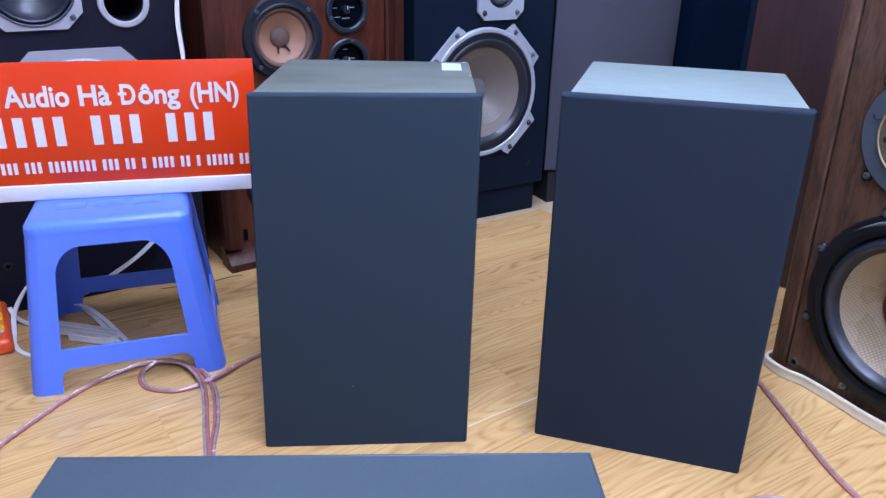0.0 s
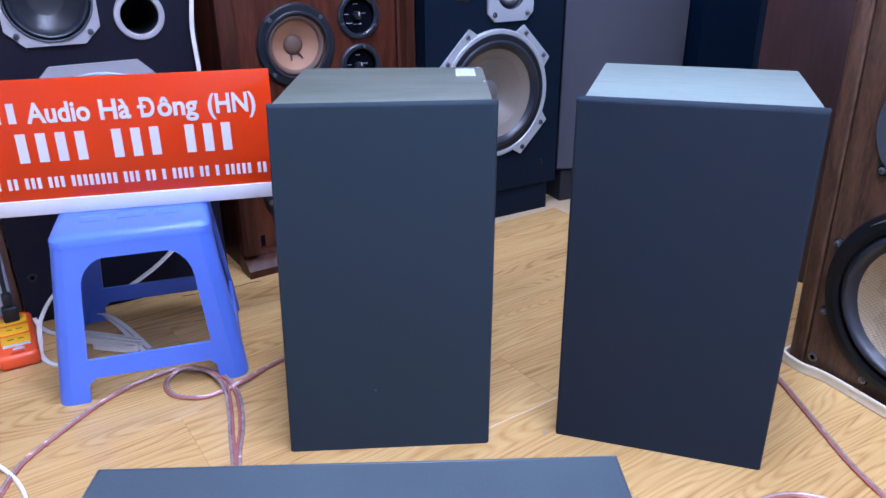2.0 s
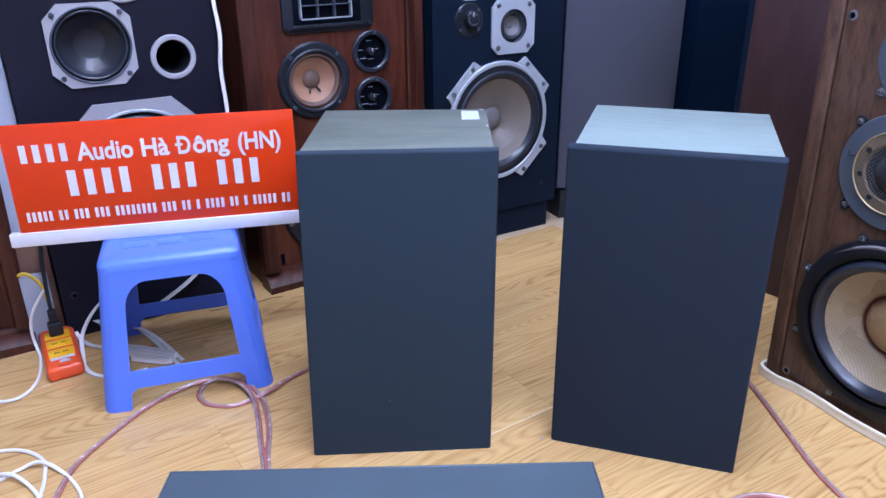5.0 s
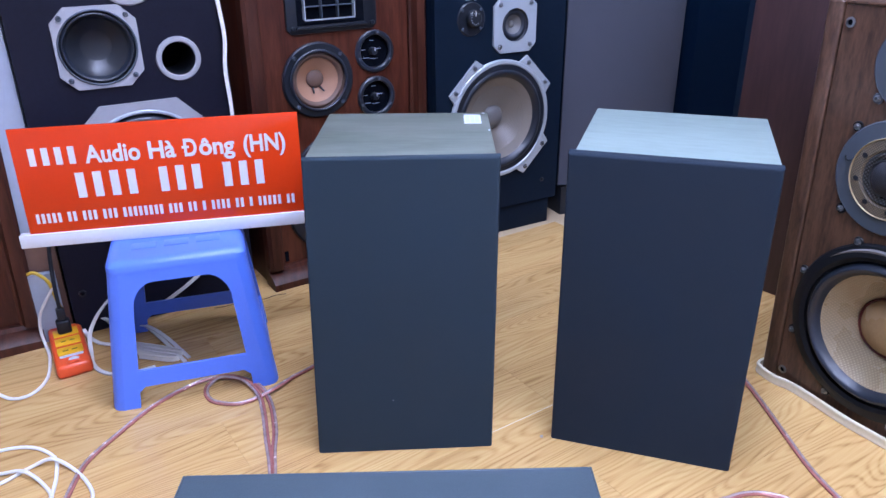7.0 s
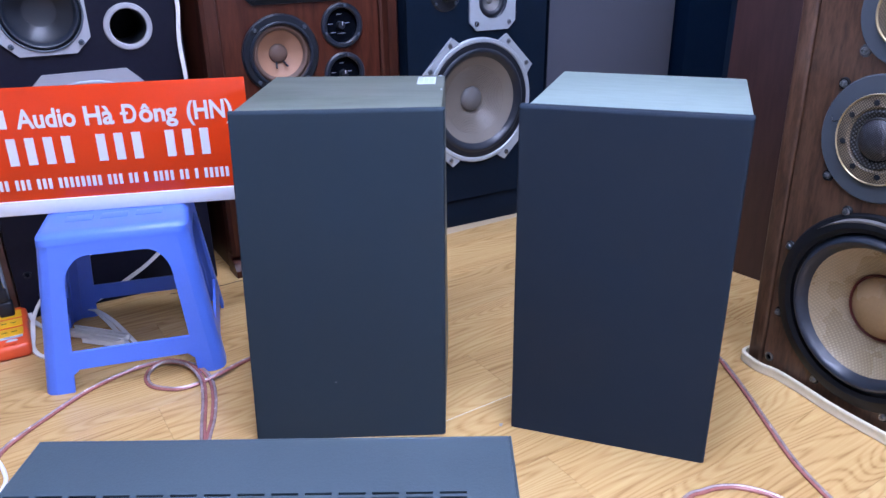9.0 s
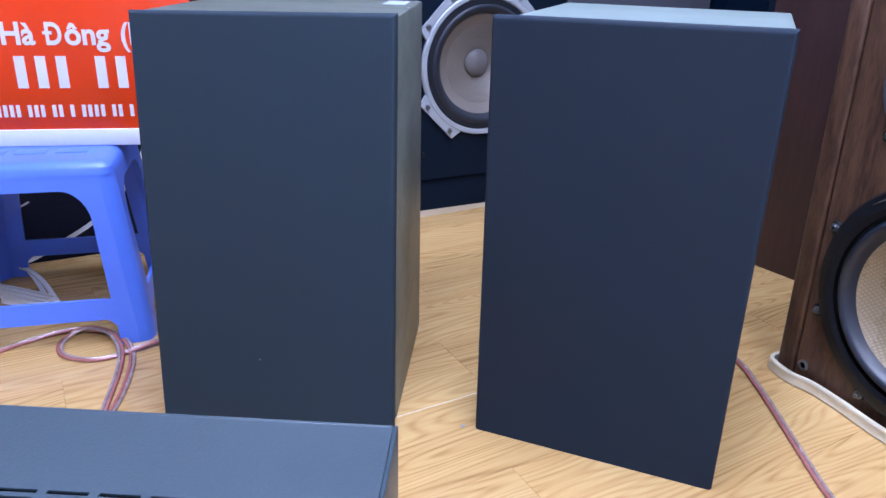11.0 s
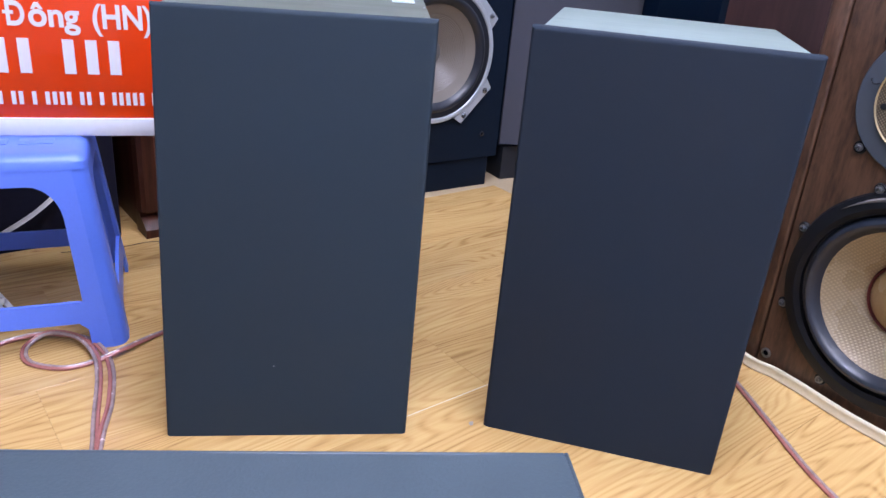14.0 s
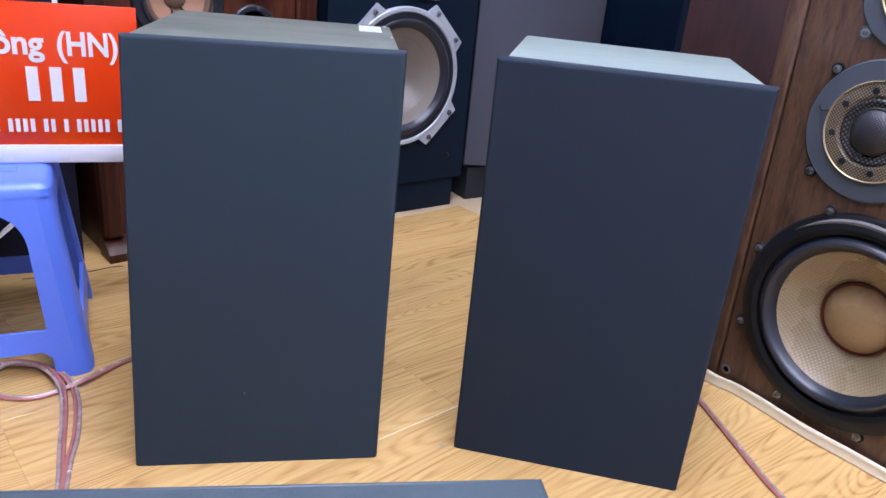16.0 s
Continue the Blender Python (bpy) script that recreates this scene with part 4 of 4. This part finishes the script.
    part("mesh_guard", lathe([(0.049, -0.006), (0.03, -0.007), (0.022, -0.004)], u, z), MESH, t, "bronze wire mesh")
    part("dome", lathe([(0.023, -0.005), (0.018, -0.011), (0.009, -0.0145), (0, -0.0155)], u, z), DOME, t, "dark mesh dome")
    for k in range(4):
        a = radians(45 + 90 * k)
        lug = part("mounting_lug", lathe([(0, -0.003), (0.009, -0.003), (0.010, 0.0)], u + 0.086 * math.cos(a), z + 0.086 * math.sin(a), 18), PLATE, t)
        screw(lug, u + 0.086 * math.cos(a), z + 0.086 * math.sin(a), -0.003, 0.0042)
    for x, z in ((0.0, 0.030), (0.0, 0.733), (0.312, 0.030)):
        hole(sp, x, z, 0.009, collar=STEEL)
    return sp


walnut = walnut_speaker()

# flat cream cable lying on edge round the walnut cabinet's foot
B = pose(0.802, 1.371, 0, 0, 0, -59.8)
line = [B @ Vector(p) for p in ((-0.056, 0.16, 0.0105), (-0.057, 0.08, 0.0105), (-0.058, 0.02, 0.0105), (-0.052, -0.010, 0.0105), (-0.028, -0.019, 0.0105), (0.0, -0.020, 0.0105), (0.03, -0.012, 0.0105), (0.08, -0.012, 0.0105), (0.16, -0.017, 0.0105), (0.26, -0.012, 0.0105), (0.36, -0.012, 0.0105), (0.45, -0.02, 0.0105))]
solid("flat_cable", sweep(line, [(-0.0028, -0.0098), (0.0028, -0.0098), (0.0038, -0.007), (0.0028, -0.003), (0.0028, 0.003), (0.0038, 0.007), (0.0028, 0.0098), (-0.0028, 0.0098)], 8), CREAM, "cream flat cable lying on edge round the walnut speaker's foot", "cable")


# ---------------------------------------------------------------- amplifier in front
def amplifier():
    m = pose(0.056, 0.663, 0, 0, 0, 3.6)
    amp = thing("amplifier", m @ pose(0, 0, 0.203), "charcoal painted steel amplifier with slotted top vents", "amplifier")
    w, d, h = 0.223, 0.30, 0.152
    # top sheet with rows of slots cut through
    pitch, slot, n = 0.0287, 0.0231, 14
    xs = [-w + 0.003]
    first = 0.1785 - pitch * (n - 1) - slot
    cuts = []
    for i in range(n):
        a = first + pitch * i
        cuts.append((a, a + slot))
        xs += [a, a + slot]
    xs.append(w - 0.003)
    ys, rows = [-0.003], []
    for j in range(16):
        a = -0.075 - 0.0062 * j
        rows.append((a - 0.0028, a))
        ys += [a, a - 0.0028]
    ys.append(-d + 0.003)
    bm = bmesh.new()
    grid = [[bm.verts.new((x, y, h)) for x in xs] for y in ys]
    for j in range(len(ys) - 1):
        for i in range(len(xs) - 1):
            if i % 2 == 1 and j % 2 == 1:
                continue
            bm.faces.new((grid[j][i], grid[j][i + 1], grid[j + 1][i + 1], grid[j + 1][i]))
    g = bmesh.ops.extrude_face_region(bm, geom=bm.faces[:])
    bmesh.ops.translate(bm, verts=[e for e in g["geom"] if isinstance(e, bmesh.types.BMVert)], vec=(0, 0, -0.0015))
    part("top_cover", bm, AMP, amp, "charcoal painted top with slots")
    bm = bmesh.new()
    for s in (-1, 1):
        box(s * w - 0.003 if s > 0 else -w, s * w if s > 0 else -w + 0.003, -d, 0, 0.012, h, 0.001, bm=bm)
    box(-w + 0.003, w - 0.003, -0.003, 0, 0.012, h, 0.001, bm=bm)
    part("cover_sides", bm, AMP, amp)
    # near-black block: the shade below the slots is in its colour
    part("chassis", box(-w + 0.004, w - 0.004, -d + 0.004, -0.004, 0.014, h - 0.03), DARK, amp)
    part("front_panel", box(-w - 0.003, w + 0.003, -d - 0.012, -d, 0.01, h + 0.002, 0.002), BLACK, amp)
    for sx in (-1, 1):
        for y in (-0.04, -d + 0.04):
            bm = bmesh.new()
            bmesh.ops.create_cone(bm, cap_ends=True, segments=20, radius1=0.016, radius2=0.02, depth=0.014)
            bmesh.ops.translate(bm, verts=bm.verts, vec=(sx * 0.18, y, 0.007))
            part("foot", bm, BLACK, amp)
    stand = thing("low_stand", m, "dark low stand under the amplifier", "stand")
    part("board", box(-0.2, 0.2, -0.28, -0.03, 0.187, 0.203, 0.002), BLACK, stand)
    for sx in (-1, 1):
        part("leg", box(sx * 0.185 - 0.01, sx * 0.185 + 0.01, -0.27, -0.04, 0.0, 0.1868, 0.001), BLACK, stand)


amplifier()


def rubbed_mark(x, y, z, length, width, turn, material, name, label, parent, seed):
    """A thin irregular mark lying on a level surface."""
    rng = random.Random(seed)
    bm = bmesh.new()
    ring = []
    for k in range(14):
        a = 2 * math.pi * k / 14
        f = 0.6 + 0.4 * rng.random()
        p = Matrix.Rotation(radians(turn), 3, "Z") @ Vector((length / 2 * f * math.cos(a), width / 2 * f * math.sin(a), 0))
        ring.append(bm.verts.new((x + p.x, y + p.y, z)))
    bm.faces.new(ring)
    g = bmesh.ops.extrude_face_region(bm, geom=bm.faces[:])
    bmesh.ops.translate(bm, verts=[e for e in g["geom"] if isinstance(e, bmesh.types.BMVert)], vec=(0, 0, 0.0003))
    return part(name, bm, material, parent, label)


# ---------------------------------------------------------------- power strip and cables
def power_strip():
    m = pose(-0.7085, 1.3455, 0, 0, 0, 33.5)
    ps = thing("power_strip", m, "orange-red power strip with yellow sockets", "power strip")
    part("body", box(-0.036, 0.036, 0.0, 0.2, 0.0, 0.032, 0.01, 3), ORANGE, ps)
    for i in range(3):
        y = 0.067 + 0.045 * i
        s = part("socket", box(-0.026, 0.026, y - 0.018, y + 0.018, 0.031, 0.0335, 0.002), YELLOW, ps, "yellow socket face")
        for x in (-0.009, 0.009):
            part("slot", box(x - 0.0055, x + 0.0055, y - 0.0015, y + 0.0015, 0.0334, 0.0338), BLACK, s)
    part("sticker", box(-0.024, 0.024, 0.0375, 0.0475, 0.0322, 0.0327), LABEL, ps, "pale torn sticker")
    part("switch", box(-0.013, 0.013, 0.006, 0.016, 0.0315, 0.037, 0.003), ORANGE, ps)
    bm = bmesh.new()
    bmesh.ops.create_uvsphere(bm, u_segments=24, v_segments=8, radius=0.011)
    bmesh.ops.scale(bm, verts=bm.verts, vec=(1, 0.7, 0.15))
    bmesh.ops.translate(bm, verts=bm.verts, vec=(0.003, 0.027, 0.032))
    part("badge", bm, LABEL, ps, "small pale oval badge")
    plug = thing("mains_plug", m @ pose(0.0, 0.155, 0.0335), "black mains plug standing in the power strip", "plug")
    bm = box(-0.015, 0.015, -0.011, 0.011, 0.0, 0.034, 0.005, 3)
    part("body", bm, BLACK, plug)
    part("strain_relief", box(-0.009, 0.009, -0.008, 0.008, 0.034, 0.064, 0.004), BLACK, plug)
    base = m @ Vector((0.0, 0.155, 0.095))
    pts = [base, base + Vector((-0.006, 0.012, 0.06)), base + Vector((-0.02, 0.05, 0.14)), base + Vector((-0.03, 0.11, 0.24)), base + Vector((-0.05, 0.16, 0.38))]
    part("cord", sweep([plug.matrix_basis.inverted() @ p for p in pts], ring_section(0.0045), 8, up=(1, 0, 0)), BLACK, plug)


power_strip()


def cable(name, pts, r, material, label, z=None):
    z = r if z is None else z
    return solid(name, sweep([(*p[:2], (p[2] if len(p) > 2 else 0) + z) for p in pts], ring_section(r), 10), material, label, "cable")


def twin_cable(pts, label, r=0.0029):
    """Two clear-sheathed strands side by side."""
    c = thing("speaker_cable", Matrix(), label, "cable")
    line = [(*p[:2], (p[2] if len(p) > 2 else 0) + r) for p in pts]
    part("strand", sweep(line, ring_section(r, 10, r * 0.95), 10), CLEAR, c, "reddish strand in clear sheath")
    part("strand", sweep(line, ring_section(r, 10, -r * 0.95), 10), COPPER, c, "silvery strand in clear sheath")


twin_cable([(-0.537, 0.939), (-0.551, 1.024), (-0.553, 1.077), (-0.532, 1.152), (-0.5, 1.24), (-0.454, 1.309), (-0.403, 1.34, 0.004), (-0.34, 1.335, 0.006), (-0.297, 1.31, 0.004), (-0.263, 1.261), (-0.233, 1.178), (-0.219, 1.112), (-0.201, 1.039), (-0.19, 0.967)], "reddish clear twin speaker cable looped on the floor")
twin_cable([(-0.195, 0.967), (-0.21, 1.056), (-0.24, 1.144), (-0.27, 1.232), (-0.295, 1.284, 0.008), (-0.339, 1.327, 0.011), (-0.388, 1.339, 0.008), (-0.41, 1.315), (-0.402, 1.283), (-0.377, 1.26), (-0.329, 1.255), (-0.294, 1.277), (-0.26, 1.308, 0.006), (-0.235, 1.356), (-0.2, 1.398), (-0.144, 1.484), (-0.103, 1.577)], "reddish clear twin speaker cable running behind the speaker")
twin_cable([(0.669, 1.549), (0.717, 1.414), (0.727, 1.359), (0.735, 1.284), (0.743, 1.182), (0.751, 1.096), (0.768, 1.023), (0.8, 0.926), (0.838, 0.822)], "reddish clear twin speaker cable on the floor by the walnut speaker")
twin_cable([(0.503, 0.929), (0.559, 1.0), (0.587, 1.016), (0.617, 1.027), (0.651, 1.027), (0.692, 1.01), (0.731, 0.968), (0.78, 0.885)], "reddish clear twin speaker cable curving on the floor")

cable("white_cord", [(-0.997, 1.337), (-0.919, 1.31), (-0.852, 1.279), (-0.8, 1.257), (-0.768, 1.278), (-0.768, 1.335), (-0.804, 1.412), (-0.833, 1.452, 0.006), (-0.843, 1.462, 0.033), (-0.84, 1.465, 0.071), (-0.828, 1.47, 0.1), (-0.81, 1.48, 0.13), (-0.8, 1.488, 0.145)], 0.0034, CORD, "white mains cord curving over the floor")
cable("white_cord", [(-0.823, 1.045), (-0.736, 1.095), (-0.677, 1.108), (-0.62, 1.083), (-0.592, 1.038), (-0.575, 0.994), (-0.557, 0.939), (-0.508, 0.877)], 0.0034, CORD, "white cord in loose loops on the floor")
cable("white_cord", [(-0.765, 0.941), (-0.684, 1.006), (-0.648, 1.054), (-0.612, 1.067, 0.009), (-0.559, 1.046), (-0.513, 1.004), (-0.496, 0.97), (-0.488, 0.908)], 0.0034, CORD, "white cord in loose loops on the floor")
cable("white_cord", [(-0.783, 1.024), (-0.7, 1.034), (-0.647, 1.033, 0.009), (-0.597, 1.008), (-0.566, 0.971), (-0.547, 0.898)], 0.0034, CORD, "white cord in loose loops on the floor")
cable("yellow_cord", [(-0.855, 1.485, 0.172), (-0.845, 1.483, 0.177), (-0.831, 1.483, 0.175), (-0.811, 1.485, 0.154), (-0.804, 1.485, 0.122), (-0.797, 1.485, 0.08), (-0.796, 1.488, 0.04), (-0.798, 1.49, 0.0)], 0.004, YCORD, "thin yellow cord behind the power strip")


def ribbon(pts, label, w=0.0044, t=0.0016, up=(0, 0, 1)):
    return solid("flat_cable", sweep(pts, [(-w, -t), (-w * 0.4, -t * 0.6), (w * 0.4, -t * 0.6), (w, -t), (w, t), (w * 0.4, t * 0.5), (-w * 0.4, t * 0.5), (-w, t)], 10, up=up), CORD, label, "cable")


ribbon([(-0.618, 1.561, 0.15), (-0.678, 1.546, 0.115), (-0.723, 1.516, 0.07), (-0.738, 1.479, 0.03), (-0.721, 1.438, 0.007), (-0.69, 1.386, 0.004), (-0.651, 1.356, 0.004), (-0.601, 1.354, 0.004), (-0.551, 1.384, 0.004)], "white flat cable looped on the floor beside the stool")
ribbon([(-0.6, 1.447, 0.006), (-0.649, 1.463, 0.006), (-0.689, 1.468, 0.006), (-0.724, 1.477, 0.006), (-0.763, 1.506, 0.008), (-0.787, 1.537, 0.02), (-0.782, 1.563, 0.035), (-0.737, 1.547, 0.03), (-0.698, 1.526, 0.025), (-0.639, 1.535, 0.02), (-0.574, 1.499, 0.012), (-0.488, 1.42, 0.004)], "white flat cable bent under the stool")
ribbon([(-0.678, 1.562, 0.012), (-0.638, 1.546, 0.01), (-0.574, 1.488, 0.008), (-0.492, 1.405, 0.004)], "white flat cable lying under the stool", 0.0042)
ribbon([(-0.644, 1.468, 0.01), (-0.58, 1.455, 0.01), (-0.516, 1.439, 0.01), (-0.507, 1.432, 0.01), (-0.521, 1.429, 0.01), (-0.58, 1.442, 0.01), (-0.64, 1.453, 0.01), (-0.65, 1.446, 0.01), (-0.64, 1.44, 0.01), (-0.58, 1.429, 0.01), (-0.521, 1.417, 0.01), (-0.509, 1.41, 0.01), (-0.531, 1.405, 0.01), (-0.6, 1.416, 0.01)], "white flat cable folded in a low bundle on the floor", 0.006, 0.0016, up=(0.2, -1, 0.02))
A = pose(-0.612, 1.635, 0, 0, 0, 34.1)
ribbon([A @ Vector(p) for p in ((0.217, -0.008, 1.05), (0.222, -0.01, 0.85), (0.213, -0.008, 0.76), (0.219, -0.01, 0.66), (0.212, -0.008, 0.58), (0.214, -0.008, 0.45), (0.19, -0.01, 0.25), (0.13, -0.012, 0.14), (0.075, -0.012, 0.086), (0.006, -0.012, 0.046), (-0.065, -0.012, 0.013), (-0.12, -0.015, 0.006))], "white flat cable hanging down the black speaker's edge", 0.0042, 0.0018, up=(0.57, -0.82, 0.05))

# low white casing and wooden board between the left speakers; casing and pier in shade-toned paint
solid("baseboard", box(-0.003, 0.052, 0.0, 0.018, -0.006, 0.172, 0.002), PIER, "low grey-white casing along the wall's foot, shade put into its colour", "baseboard", "structure", m=pose(-0.853, 1.483, 0, 0, 0, 25.5))
back = thing("wooden_panel", pose(-0.861, 1.503, 0, 0, 0, 25.5), "brown wooden board standing behind the white casing", "panel")
part("board", box(-0.006, 0.062, 0.0, 0.016, -0.006, 0.25, 0.002), TAN_BOARD, back)
solid("wall_pier", box(-0.006, 0.062, 0.002, 0.09, 0.2505, TOP - 0.002), PIER, "white painted wall pier between the loudspeakers, shade put into its colour", "wall", "structure", m=pose(-0.861, 1.503, 0, 0, 0, 25.5))


# ---------------------------------------------------------------- laminate boards
PW, PL = 0.166, 1.223
T_REF, S_REF, T_END, S_END, S_WEST = 0.8406, 1.0025, 1.581, 1.663, 0.82


def plank_mesh(length, width, g=0.0001, h=0.006):
    """One board with eased edges, its top at z 0, local x along it."""
    bm = bmesh.new()
    e = 0.0004
    lo = [bm.verts.new((x, y, -h)) for x, y in ((g, g), (length - g, g), (length - g, width - g), (g, width - g))]
    mid = [bm.verts.new((x, y, -e)) for x, y in ((g, g), (length - g, g), (length - g, width - g), (g, width - g))]
    top = [bm.verts.new((x, y, 0)) for x, y in ((g + e, g + e), (length - g - e, g + e), (length - g - e, width - g - e), (g + e, width - g - e))]
    bm.faces.new(top)
    for i in range(4):
        j = (i + 1) % 4
        bm.faces.new((lo[i], lo[j], mid[j], mid[i]))
        bm.faces.new((mid[i], mid[j], top[j], top[i]))
    return finish("plank", bm, FLOOR, smooth=False)


floor = thing("floor", ROOM, "honey oak laminate boards laid over tiles", "floor", kind="structure")
cache = {}
rows = [T_REF + PW * k for k in range(-17, 7)]
for k, t in enumerate(rows):
    west = t + PW > T_END
    s = S_REF - PL * 4 + (PL * 0.53 * (k - 17)) % PL if abs(t - T_REF) > 1e-6 else S_REF - PL * 3
    while s < S1:
        lo, hi = max(s, S0), min(s + PL, S1 if t + PW < 1.39 else S_END)
        pieces = [(lo, hi, PW)]
        if west:  # past the back edge only the boards at the west end go on
            pieces = [(lo, min(hi, S_WEST), PW), (max(lo, S_WEST), hi, T_END - t)]
        for a, b, width in pieces:
            if b - a > 0.03 and width > 0.02:
                key = (round(b - a, 3), round(width, 3))
                if key not in cache:
                    cache[key] = plank_mesh(*key)
                ob = new("plank", cache[key])
                ob.parent = floor
                ob.matrix_basis = pose(a, t, 0)
        s += PL
# thin cream strip standing in for the bright reflection along this joint
part("joint_filler", box(0.82, 1.055, T_REF + 0.0035, T_REF + 0.005, -0.001, 0.0003, 0.0002, 1), CREAM, floor, "pale strip painted as the highlight along a board joint")
GAP = mat("dark_open_gap", (0.03, 0.018, 0.01), 0.9, vary=0.2, bump=0)
STAIN = mat("dried_grey_glue", (0.24, 0.21, 0.18), 0.4, vary=0.2, scale=60, bump=0.1)
away = ROOM.inverted() @ Vector((0.281, 1.173, 0))
rubbed_mark(away.x, away.y, 0.0, 0.013, 0.009, 40, STAIN, "glue_spot", "dried grey glue spot", floor, 7)
rng = random.Random(4)
split = [(0.565 + 0.026 * i, 1.642 - 0.0055 * i + rng.uniform(-0.007, 0.007), 0.0002) for i in range(8)]
part("broken_joint", sweep(split, [(-0.0012, -0.0004), (0.0012, -0.0004), (0.0012, 0.0004), (-0.0012, 0.0004)], 3), GAP, floor, "dark broken board joint")
